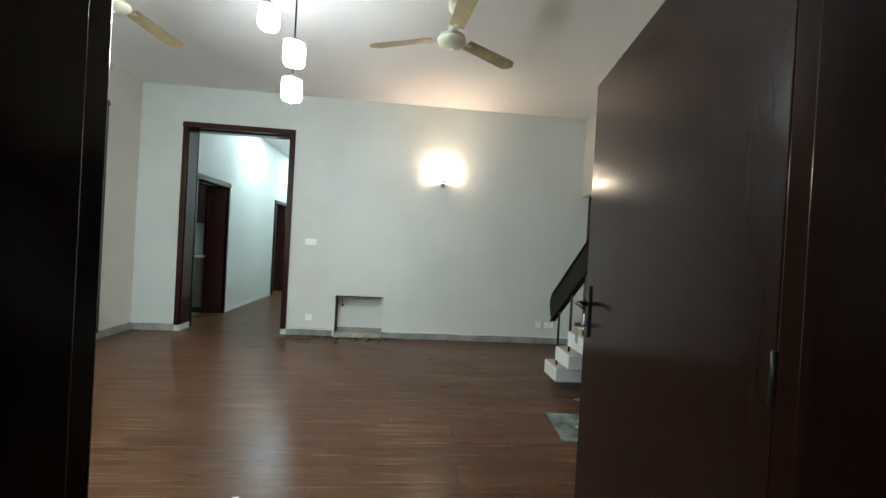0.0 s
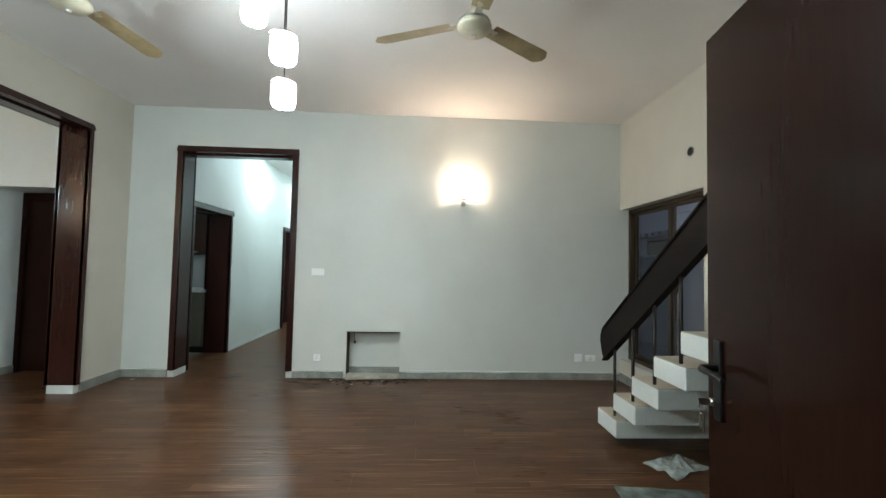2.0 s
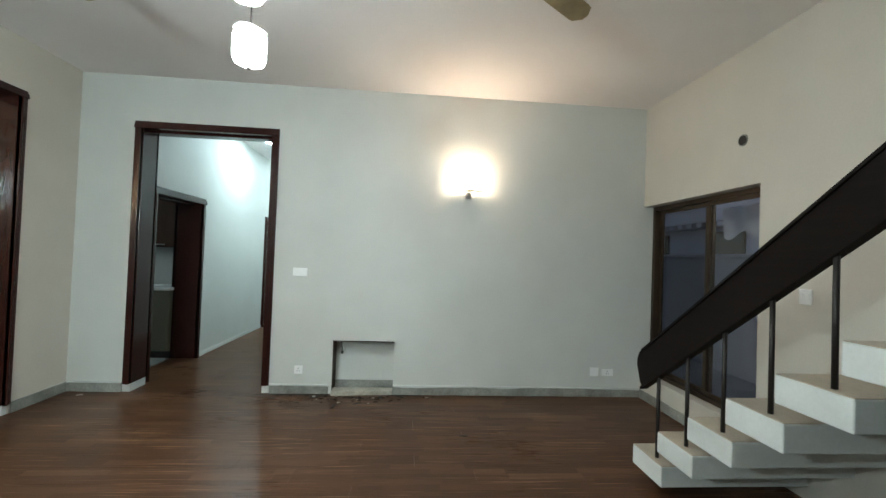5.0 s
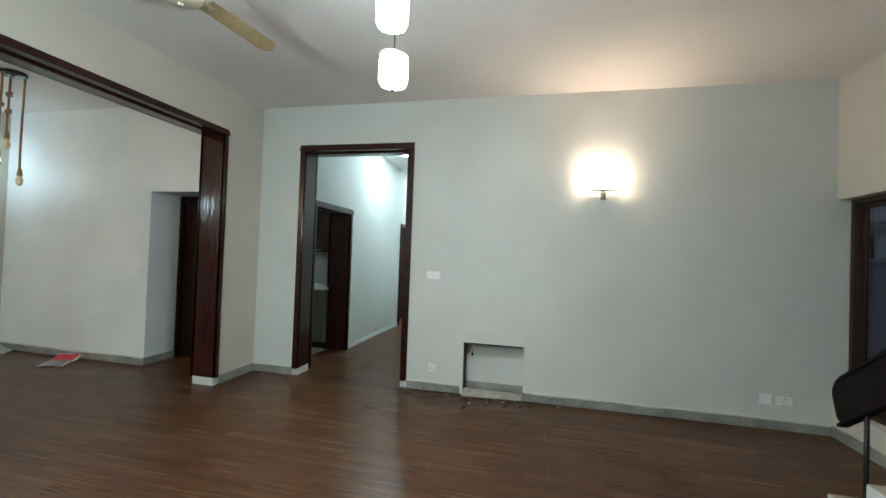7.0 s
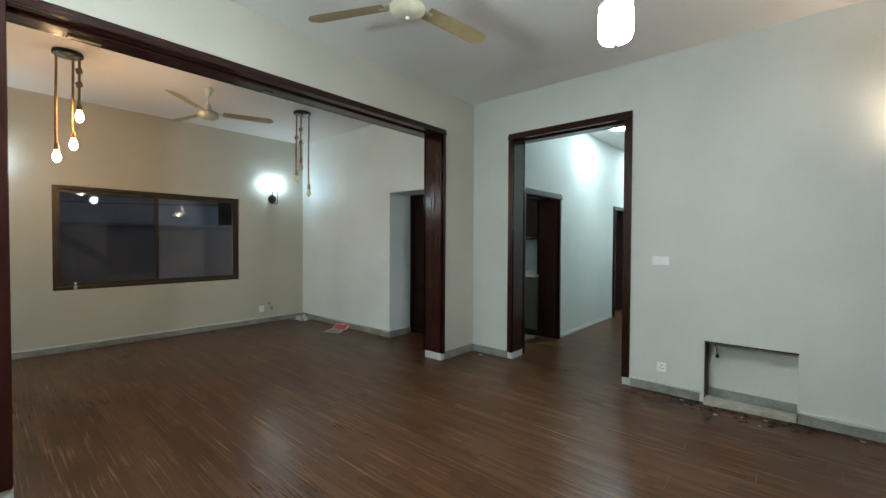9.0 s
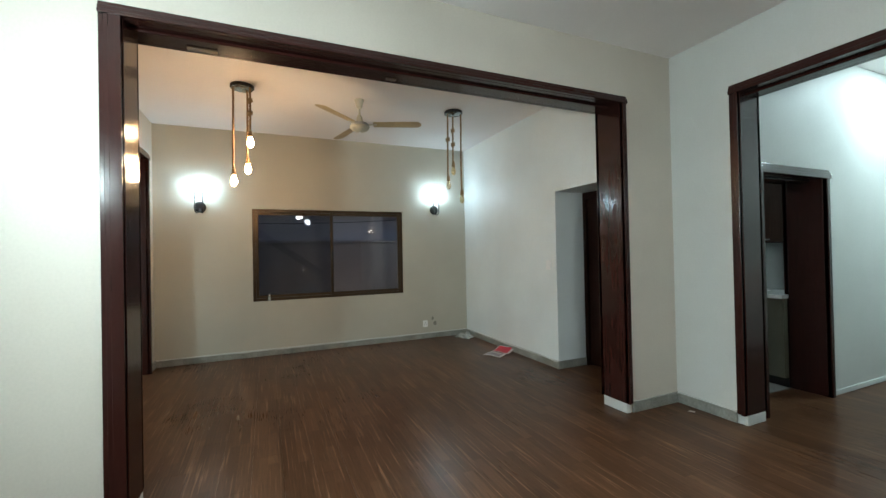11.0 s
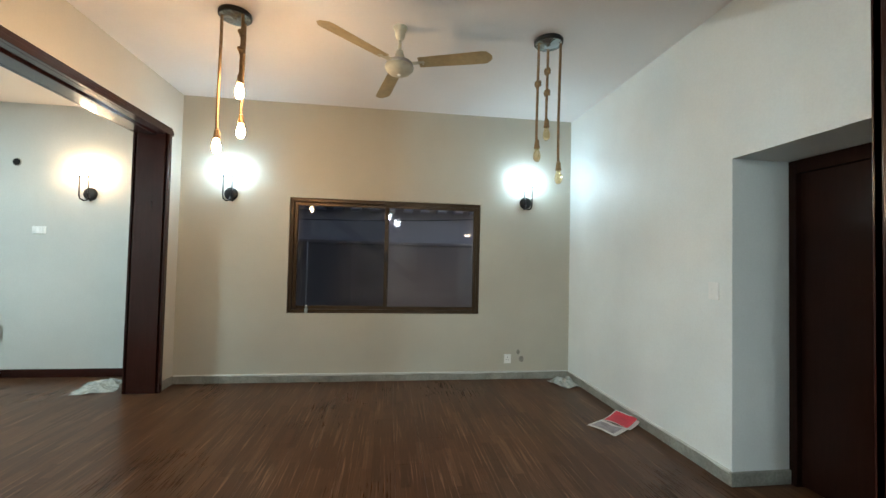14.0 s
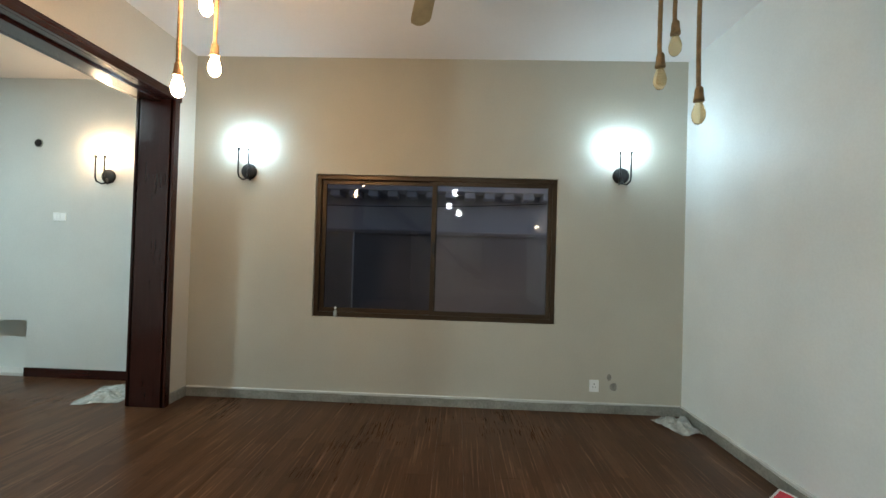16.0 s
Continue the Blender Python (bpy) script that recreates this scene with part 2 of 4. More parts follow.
def tube(bm, pts, r, seg=10, caps=True):
    """A round bar along points; r is one radius or one for each point."""
    pts = [Vector(p) for p in pts]
    radii = r if isinstance(r, (list, tuple)) else [r] * len(pts)
    rings, side = [], None
    for i, p in enumerate(pts):
        ahead = (pts[min(i + 1, len(pts) - 1)] - pts[max(i - 1, 0)]).normalized()
        if side is None:
            side = ahead.orthogonal().normalized()
        side = (side - ahead * side.dot(ahead)).normalized()
        up = ahead.cross(side)
        rings.append([bm.verts.new(p + radii[i] * (math.cos(a) * side + math.sin(a) * up)) for a in (2 * math.pi * k / seg for k in range(seg))])
    for a, b in zip(rings, rings[1:]):
        for k in range(seg):
            f = bm.faces.new((a[k], a[(k + 1) % seg], b[(k + 1) % seg], b[k]))
            f.smooth = True
    if caps:
        bm.faces.new(rings[0][::-1])
        bm.faces.new(rings[-1])
    return bm


def lathe(profile, seg=28, at=(0, 0, 0)):
    """Radius and height pairs, turned round the z axis."""
    return tube(bmesh.new(), [(at[0], at[1], at[2] + z) for _, z in profile], [max(r, 0.0004) for r, _ in profile], seg)


def part(name, bm, material, parent=None, label=""):
    bmesh.ops.recalc_face_normals(bm, faces=bm.faces[:])
    me = bpy.data.meshes.new(name)
    bm.to_mesh(me)
    bm.free()
    me.materials.append(material)
    ob = new(name, me)
    ob.parent = parent
    return tagged(ob, label)


def root(name, label, category, group="", kind="", at=(0, 0, 0)):
    ob = new(name)
    ob.empty_display_size = 0.1
    ob.location = at
    return tagged(ob, label, category, group, kind)


def structure(name, bm, material, label, category):
    return tagged(part(name, bm, material), label, category, "", "structure")


# ---- the shell ----
TOP = 3.22
HX0, HX1, HY0, HY1 = -3.273, 2.70, 0.93, 5.90
DX0, DX1, DY0, DY1 = -7.07, -3.525, 1.03, 5.625
WIN = (2.215, 4.473, 0.785, 2.125)

bm = bmesh.new()
for a in ((-3.524, -2.69, HY1, 6.13, 0, TOP + 0.1), (-2.69, -1.35, HY1, 6.13, 2.703, TOP + 0.1), (-1.35, -0.67, HY1, 6.40, 0, TOP + 0.1),
          (-0.67, -0.03, HY1, 6.40, 0.553, TOP + 0.1), (-0.67, -0.03, 6.09, 6.40, 0, 0.553), (-0.03, 2.95, HY1, 6.40, 0, TOP + 0.1)):
    bx(bm, *a)
structure("wall_north", bm, PLASTER, "white painted plaster wall with a low alcove and a tall opening", "wall")

bm = bmesh.new()
for a in ((DX1, HX0, 0.62, 1.66, 0, TOP + 0.1), (DX1, HX0, 1.66, 5.273, 2.73, TOP + 0.1), (DX1, HX0, 5.273, HY1, 0, TOP + 0.1)):
    bx(bm, *a)
structure("wall_west", bm, CREAM, "cream painted plaster wall with a wide cased opening", "wall")

bm = bmesh.new()
for a in ((HX1, 2.95, 0.62, 4.381, 0, TOP + 0.1), (HX1, 2.95, 4.381, HY1, 2.117, TOP + 0.1), (HX1, 2.95, 4.381, HY1, -0.05, 0.26)):
    bx(bm, *a)
structure("wall_east", bm, CREAM, "cream painted plaster wall over the stairs", "wall")

bm = bmesh.new()
for a in ((HX0, -0.27, 0.62, HY0, 0, TOP + 0.1), (-0.27, 0.98, 0.62, HY0, 2.19, TOP + 0.1), (0.98, 2.70, 0.62, HY0, 0, TOP + 0.1)):
    bx(bm, *a)
structure("wall_south", bm, PLASTER, "white painted plaster wall round the entrance door", "wall")

bm = bmesh.new()
for a in ((-7.36, DX0, 0.75, WIN[0], 0, TOP + 0.1), (-7.36, DX0, WIN[0], WIN[1], 0, WIN[2]), (-7.36, DX0, WIN[0], WIN[1], WIN[3], TOP + 0.1), (-7.36, DX0, WIN[1], 6.3, 0, TOP + 0.1)):
    bx(bm, *a)
structure("wall_window", bm, BEIGE, "beige plaster wall round a wide sliding window", "wall")

bm = bmesh.new()
for a in ((DX0, -4.615, DY1, 6.3, 0, TOP + 0.1), (-4.615, DX1, DY1, 6.3, 2.15, TOP + 0.1), (-4.615, DX1, 6.14, 6.3, 0, 2.15)):
    bx(bm, *a)
structure("wall_dining_north", bm, BRIGHT, "white plaster wall with a deep door recess", "wall")

bm = bmesh.new()
for a in ((DX0, -6.805, 0.75, DY0, 0, TOP + 0.1), (-6.805, -3.995, 0.75, DY0, 2.72, TOP + 0.1), (-3.995, DX1, 0.75, DY0, 0, TOP + 0.1)):
    bx(bm, *a)
structure("wall_dining_south", bm, CREAM, "cream plaster wall with a wide cased opening", "wall")

bm = bmesh.new()
for a in ((-7.62, -7.41, -4.0, -2.1, 0, TOP), (-7.62, -7.41, -2.1, -0.92, 0.58, TOP), (-7.62, -7.60, -2.1, -0.92, 0, 0.58), (-7.60, -7.41, -2.1, -0.92, -0.1, 0.03), (-7.62, -7.41, -0.92, 0.75, 0, TOP), (-7.41, -7.36, 0.75, 0.80, 0, TOP)):
    bx(bm, *a)
structure("wall_lounge_west", bm, PLASTER, "white plaster lounge wall with a low alcove", "wall")
structure("wall_lounge_south", box(-7.62, -3.3, -4.2, -4.0, 0, TOP), PLASTER, "plain white plaster wall", "wall")
structure("wall_lounge_east", box(-3.62, -3.4, -4.0, 0.62, 0, TOP), PLASTER, "plain white plaster wall", "wall")

# corridor and kitchen
CX0 = -2.72
bm = bmesh.new()
for a in ((-3.02, CX0, 6.13, 6.20, 0, TOP + 0.1), (-3.02, CX0, 6.20, 7.265, 2.095, TOP + 0.1), (-3.02, CX0, 7.265, 9.645, 0, TOP + 0.1), (-3.02, CX0, 9.645, 10.515, 2.08, TOP + 0.1), (-3.02, CX0, 10.515, 12.0, 0, TOP + 0.1)):
    bx(bm, *a)
structure("wall_corridor_west", bm, PLASTER, "white glossy plaster corridor wall with two doorways", "wall")
structure("wall_corridor_east", box(-1.2, -1.05, 6.40, 12.0, 0, TOP + 0.1), PLASTER, "plain white plaster corridor wall", "wall")
structure("wall_corridor_end", box(-2.72, -1.2, 11.2, 11.4, 0, TOP + 0.1), PLASTER, "plain white plaster wall ending the corridor", "wall")
structure("wall_kitchen_north", box(-6.0, -3.02, 7.76, 7.9, 0, TOP + 0.1), TILE, "pale tiled kitchen wall", "wall")
structure("wall_kitchen_west", box(-6.1, -5.9, 6.3, 8.45, 0, TOP + 0.1), PLASTER, "plain white kitchen wall", "wall")
bm = bmesh.new()
for a in ((-5.2, -5.0, 8.6, 12.0, 0, TOP), (-5.2, -2.86, 11.9, 12.1, 0, TOP)):
    bx(bm, *a)
structure("wall_far_room", bm, PLASTER, "plain white plaster walls of the far room", "wall")

for nm, a in (("ceiling_hall", (HX0 - 0.248, HX1 + 0.3, 0.3, 6.13, TOP, TOP + 0.15)), ("ceiling_dining", (-7.5, HX0 - 0.25, 0.76, 6.13, TOP + 0.006, TOP + 0.15)),
              ("ceiling_corridor", (-6.1, -0.9, 6.132, 12.1, TOP + 0.03, TOP + 0.16)), ("ceiling_lounge", (-7.62, HX0 - 0.1, -4.2, 0.757, 3.13, TOP + 0.14))):
    structure(nm, box(*a), CEILING, "plain white painted ceiling", "ceiling")

floor = structure("floor", box(-7.45, 2.95, -4.2, 12.1, -0.14, -0.012), CONCRETE, "brown laminate plank floor with a soft gloss", "floor")


# ---- cased openings ----
def casing_run(parent, along, a0, a1, face, out, z0, z1, name):
    """One stepped moulding board on a wall face. along: the wall's axis; out: which way the face looks."""
    bm = bmesh.new()
    level = z1 - z0 < a1 - a0
    for step, (inset, proud) in enumerate(((0.0, 0.020), (0.022, 0.030), (0.045, 0.036))):
        lo, hi = sorted((face, face + out * proud))
        if level:
            b = (a0, a1, z0, z1 - inset)
        else:
            b = (a0 + (inset if name == "casing_high" else 0), a1 - (inset if name == "casing_low" else 0), z0, z1)
        if along == "y":
            bx(bm, lo, hi, b[0], b[1], b[2], b[3], 0.003)
        else:
            bx(bm, b[0], b[1], lo, hi, b[2], b[3], 0.003)
    return bm


def cased_opening(name, label, axis, a0, a1, w0, w1, top, plinth=0.0, boards=(0.1, 0.1, 0.1)):
    """A lined opening. axis: the wall's run; a0, a1: outer edges of the casing; w0, w1: the wall's two faces."""
    ob = root(name, label, "door frame", "", "structure")
    level_mat = WOOD_H if axis == "y" else WOOD_X

    def put(nm, lo, hi, u0, u1, z0, z1, mat):
        b = (u0, u1, lo, hi, z0, z1) if axis == "y" else (lo, hi, u0, u1, z0, z1)
        part(nm, box(*b, 0.004), mat, ob)

    left, right, board = boards
    inner0, inner1 = a0 + left + 0.003, a1 - right - 0.003
    put("side_lining", a0 + 0.045, inner0, w0, w1, plinth, top - 0.045, WOOD)
    put("side_lining", inner1, a1 - 0.045, w0, w1, plinth, top - 0.045, WOOD)
    put("head_lining", inner0, inner1, w0, w1, top - board, top - 0.045, level_mat)
    mid = (w0 + w1) / 2
    put("head_stop", inner0, inner1, mid - 0.05, mid + 0.05, top - board - 0.018, top - board, level_mat)
    for face, out in ((w1, 1), (w0, -1)):
        part("casing", casing_run(ob, axis, a0, a0 + left, face, out, plinth, top - board, "casing_high"), WOOD, ob)
        part("casing", casing_run(ob, axis, a1 - right, a1, face, out, plinth, top - board, "casing_low"), WOOD, ob)
        part("casing", casing_run(ob, axis, a0, a1, face, out, top - board, top, "head"), level_mat, ob)
    if plinth:
        for lo, hi in ((a0 + 0.02, inner0), (inner1, a1 - 0.02)):
            put("plinth", lo, hi, w0 - 0.004, w1 + 0.004, 0.0, plinth, WHITE_STONE)
    return ob


op = cased_opening("opening_1", "wide opening cased in dark stained wood", "y", 1.615, 5.318, DX1, HX0, 2.775, 0.085, (0.10, 0.062, 0.065))
for y0, y1 in ((1.98, 2.14), (3.2, 3.27)):
    part("track_plate", box(-3.47, -3.43, y0, y1, 2.684, 2.6905, 0.001), BRONZE, op, "small steel plate")
cased_opening("opening_2", "tall opening cased in dark stained wood", "x", -2.735, -1.305, HY1, 6.13, 2.748, 0.08, (0.07, 0.07, 0.075))
cased_opening("opening_3", "wide opening to the lounge cased in dark wood", "x", -6.83, -3.95, 0.75, DY0, 2.765, 0.0, (0.085, 0.085, 0.085))
cased_opening("opening_4", "kitchen doorway cased in dark stained wood", "y", 6.155, 7.31, -3.02, CX0, 2.14, 0.0, (0.08, 0.08, 0.08))
cased_opening("opening_5", "far doorway cased in dark stained wood", "y", 9.60, 10.56, -3.02, CX0, 2.125, 0.0, (0.07, 0.07, 0.07))


def skirting(name, label, material, runs, z=0.095):
    bm = bmesh.new()
    for a in runs:
        bx(bm, *a, 0.0, z, 0.004)
    structure(name, bm, material, label, "skirting")


G = 0.018
skirting("baseboard_1", "grey terrazzo skirting along the hall walls", SKIRT,
         ((-1.30, -0.70, HY1 - G, HY1), (-0.03, HX1, HY1 - G, HY1), (HX0 + G, -2.74, HY1 - G, HY1), (HX0, HX0 + G, 5.32, HY1), (HX0, HX0 + G, HY0, 1.613), (HX1 - G, HX1, 4.3, HY1 - G), (HX0 + G, -0.352, HY0, HY0 + G)))
skirting("baseboard_2", "grey terrazzo skirting along the dining walls", SKIRT,
         ((DX0, DX0 + G, DY0 + G, DY1 - G), (DX0, -4.615 + G, DY1 - G, DY1), (-4.615, -4.615 + G, DY1, 6.05), (DX0, -6.832, DY0, DY0 + G), (DX1 - G, DX1, 5.32, DY1)), 0.092)


def paint_lip(x0, y0, x1, y1, nx, ny, z, label, seed):
    """A ragged film of wall paint that runs over a skirting's top edge; (nx, ny) points into the room."""
    rng = random.Random(seed)
    bm = bmesh.new()
    steps = max(2, int(math.hypot(x1 - x0, y1 - y0) / 0.03))
    last, d = None, 0.006
    for i in range(steps + 1):
        u = i / steps
        d = min(0.016, max(0.001, d + rng.uniform(-0.003, 0.003)))
        x, y = x0 + (x1 - x0) * u, y0 + (y1 - y0) * u
        row = [bm.verts.new((x + nx * e, y + ny * e, h)) for e, h in ((G + 0.0003, z - d - 0.004), (G + 0.002, z - d), (G + 0.002, z + 0.001), (G - 0.003, z + 0.0022), (-0.002, z + 0.004))]
        if last:
            for k in range(4):
                bm.faces.new((last[k], row[k], row[k + 1], last[k + 1]))
        last = row
    structure("trim", bm, WHITE_STONE, label, "paint edge")


paint_lip(DX0, DY0 + G, DX0, DY1 - G, 1, 0, 0.092, "ragged white paint edge on the dining skirting", 3)
paint_lip(DX0 + G, DY1, -4.615, DY1, 0, -1, 0.092, "ragged white paint edge on the dining skirting", 4)
paint_lip(-0.03, HY1, HX1 - G, HY1, 0, -1, 0.095, "ragged white paint edge on the hall skirting", 5)
paint_lip(-1.30, HY1, -0.70, HY1, 0, -1, 0.095, "ragged white paint edge on the hall skirting", 6)
paint_lip(HX0 + G, HY1, -2.74, HY1, 0, -1, 0.095, "ragged white paint edge on the hall skirting", 7)
skirting("baseboard_3", "dark red-brown wooden skirting in the lounge", WOOD_H, ((-7.41, -7.41 + G, -0.92, 0.75),))
skirting("baseboard_4", "low pale skirting along the corridor", WHITE_STONE, ((CX0, CX0 + 0.012, 7.312, 9.598),), 0.05)
# thin dark strip along the alcove's upper edge
structure("lintel_trim", box(-0.672, -0.028, HY1 - 0.002, HY1 + 0.03, 0.545, 0.556, 0.001), IRON, "thin dark strip along the alcove's upper edge", "trim")
SLAB = surface("dusty_stone", (0.46, 0.44, 0.37), 0.7, 0.25, 40, 6, 0.3)
MORTAR = surface("stained_bare_mortar", (0.085, 0.064, 0.042), 0.8, 0.45, 40, 7, 0.5)
structure("trim", box(-0.668, -0.032, HY1 - 0.016, 6.089, -0.02, 0.012), MORTAR, "bare stained mortar on the alcove's floor", "trim")
bm = box(-0.665, -0.035, HY1 - 0.075, 5.985, 0.014, 0.045, 0.006)
for v in bm.verts:
    if v.co.y < HY1:
        v.co.y += 0.045 * (v.co.x + 0.665) / 0.63
        v.co.z -= 0.013 if v.co.z < 0.035 else 0.0
structure("trim", bm, SLAB, "loose dusty pale stone slab on the alcove's floor", "sill")
structure("trim", box(-0.669, -0.663, HY1 + 0.004, 6.087, 0.012, 0.549, 0.001), MORTAR, "bare stained mortar on the alcove's side", "trim")
structure("trim", box(-0.66, -0.034, 6.077, 6.0885, 0.013, 0.095, 0.002), SKIRT, "worn grey terrazzo strip at the alcove's back", "trim")

# ---- doors ----
def entrance_door():
    ob = root("door_1", "dark brown wooden entrance door standing open", "door", "", "structure")
    hinge, tip = Vector((0.935, 0.965)), Vector((1.128, 2.175))
    run = (tip - hinge).normalized()
    m = Matrix(((run.x, -run.y, 0, hinge.x), (run.y, run.x, 0, hinge.y), (0, 0, 1, 0), (0, 0, 0, 1)))
    ob.matrix_world = m
    w = (tip - hinge).length
    part("leaf", box(0.0, w, -0.042, 0.0, 0.012, 2.117, 0.003), DOOR_WOOD, ob)
    part("handle_plate", box(w - 0.085, w - 0.045, 0.0, 0.009, 0.92, 1.16, 0.004), BLACK, ob)
    lever = bmesh.new()
    tube(lever, [(w - 0.065, 0.005, 1.075), (w - 0.065, 0.05, 1.075), (w - 0.078, 0.058, 1.075), (w - 0.13, 0.058, 1.073), (w - 0.185, 0.056, 1.068)], [0.011, 0.011, 0.010, 0.009, 0.008])
    part("lever", lever, BLACK, ob, "black lever handle")
    part("lock_cylinder", tube(bmesh.new(), [(w - 0.065, 0.006, 0.975), (w - 0.065, 0.03, 0.975)], 0.011), STEEL, ob)
    keys = bmesh.new()
    bx(keys, w - 0.067, w - 0.063, 0.03, 0.06, 0.965, 0.985)
    tube(keys, [(w - 0.065 + 0.014 * math.cos(a), 0.052, 0.952 + 0.014 * math.sin(a)) for a in np.linspace(0, 6.2, 14)], 0.0015, 5)
    bx(keys, w - 0.072, w - 0.064, 0.046, 0.049, 0.885, 0.938)
    bx(keys, w - 0.064, w - 0.054, 0.051, 0.054, 0.892, 0.938)
    part("key", keys, STEEL, ob, "steel keys hanging in the lock")
    part("latch", box(w - 0.002, w + 0.002, -0.03, -0.012, 0.95, 1.15), STEEL, ob)
    for z in (0.25, 1.05, 1.85):
        part("hinge", tube(bmesh.new(), [(-0.006, 0.006, z), (-0.006, 0.006, z + 0.1)], 0.007), BLACK, ob)
    fr = root("door_frame", "dark brown wooden entrance door frame", "door frame", "", "structure")
    part("jamb", box(-0.27, -0.205, 0.60, 0.945, 0, 2.13, 0.004), DOOR_WOOD, fr)
    part("jamb", box(0.925, 0.985, 0.60, 0.955, 0, 2.13, 0.004), DOOR_WOOD, fr)
    part("head", box(-0.27, 0.985, 0.60, 0.945, 2.13, 2.19, 0.004), WOOD_X, fr)
    for x0, x1 in ((-0.205, -0.196), (0.90, 0.925)):
        part("stop", box(x0, x1, 0.70, 0.89, 0, 2.10, 0.004), DOOR_WOOD, fr)
    for y0, y1, s in ((0.585, 0.60, 0), (0.93, 0.95, 1)):
        part("casing", box(-0.35, -0.27, y0, y1, 0, 2.27, 0.004), WOOD, fr)
        part("casing", box(0.985, 1.065, y0, y1, 0, 2.27, 0.004), WOOD, fr)


def plain_door(name, label, x0, x1, y0, y1, z1, handle):
    ob = root(name, label, "door", "", "structure")
    part("leaf", box(x0, x1, y0, y1, 0.012, z1, 0.003), DOOR_WOOD, ob)
    hx, hy = handle
    part("handle", tube(bmesh.new(), [(hx, hy, 1.02), (hx, hy - 0.05, 1.02), (hx + 0.1, hy - 0.055, 1.02)], 0.008), BLACK, ob)
    return ob


entrance_door()
door2 = plain_door("door_2", "dark brown wooden door closed in a recess", -4.56, -3.72, 6.08, 6.12, 2.06, (-3.80, 6.08))
part("jamb", box(-4.612, -4.56, 6.045, 6.138, 0, 2.148, 0.003), DOOR_WOOD, door2)
part("jamb", box(-3.72, -3.527, 6.045, 6.138, 0, 2.148, 0.003), DOOR_WOOD, door2)
part("head", box(-4.56, -3.72, 6.045, 6.138, 2.06, 2.148, 0.003), DOOR_WOOD, door2)
plain_door("door_3", "dark brown wooden door standing open into the far room", -3.78, -3.03, 10.455, 10.495, 2.05, (-3.70, 10.455))

# ---- staircase ----
def staircase():
    ob = root("staircase", "white cantilevered concrete stairs with a dark board railing", "stairs")
    rise, going, y0 = 0.2005, 0.2735, 4.30
    for k in range(1, 13):
        top, far = rise * k + 0.018, y0 - going * (k - 1)
        tr = part("tread", box(1.713, HX1 + 0.02, far - 0.322, far, top - 0.13, top - 0.004, 0.006), WHITE_STONE, ob)
        part("tread_slab", box(1.716, HX1, far - 0.318, far - 0.003, top - 0.004, top, 0.0015), TREAD_TOP, tr, "worn beige stone top")
    slope = rise / going

    def lower(y):
        return 0.625 + (4.253 - y) * slope * 0.985

    # the sloped board, its foot cut and rounded
    h = 0.262
    outline = [(4.215, lower(4.215) + 0.005), (4.253, lower(4.253) + 0.004), (4.285, lower(4.253) + 0.03), (4.325, lower(4.253) + 0.14), (4.322, lower(4.253) + 0.185), (4.30, lower(4.30) + h + 0.005)]
    outline += [(y, lower(y) + h) for y in (4.2, 3.4, 2.6, 1.8, HY0)] + [(y, lower(y)) for y in (HY0, 1.8, 2.6, 3.4)]
    bm = bmesh.new()
    face = bm.faces.new([bm.verts.new((1.742, y, z)) for y, z in outline])
    ext = bmesh.ops.extrude_face_region(bm, geom=[face])
    bmesh.ops.translate(bm, verts=[v for v in ext["geom"] if isinstance(v, bmesh.types.BMVert)], vec=(0.036, 0, 0))
    part("handrail_board", bm, RAIL_WOOD, ob, "dark brown sloping railing board")
    for (dy0, dz0) in ((h - 0.012, h + 0.006), (-0.006, 0.012)):
        bm = bmesh.new()
        for ya, yb in ((4.27, HY0),):
            vs = []
            for x in (1.734, 1.786):
                vs.append([bm.verts.new((x, y, lower(y) + d)) for y, d in ((ya, dy0), (yb, dy0), (yb, dz0), (ya, dz0))])
            bm.faces.new(vs[0]), bm.faces.new(vs[1][::-1])
            for i in range(4):
                bm.faces.new((vs[0][i], vs[0][(i + 1) % 4], vs[1][(i + 1) % 4], vs[1][i]))
        part("edge_strip", bm, RAIL_WOOD, ob)
    for k in range(1, 13):
        y = 4.097 - 0.2755 * (k - 1)
        if y > 1.0:
            part("baluster", tube(bmesh.new(), [(1.76, y, rise * k + 0.016), (1.76, y, lower(y) + 0.02)], 0.0115, 10), IRON, ob)


staircase()

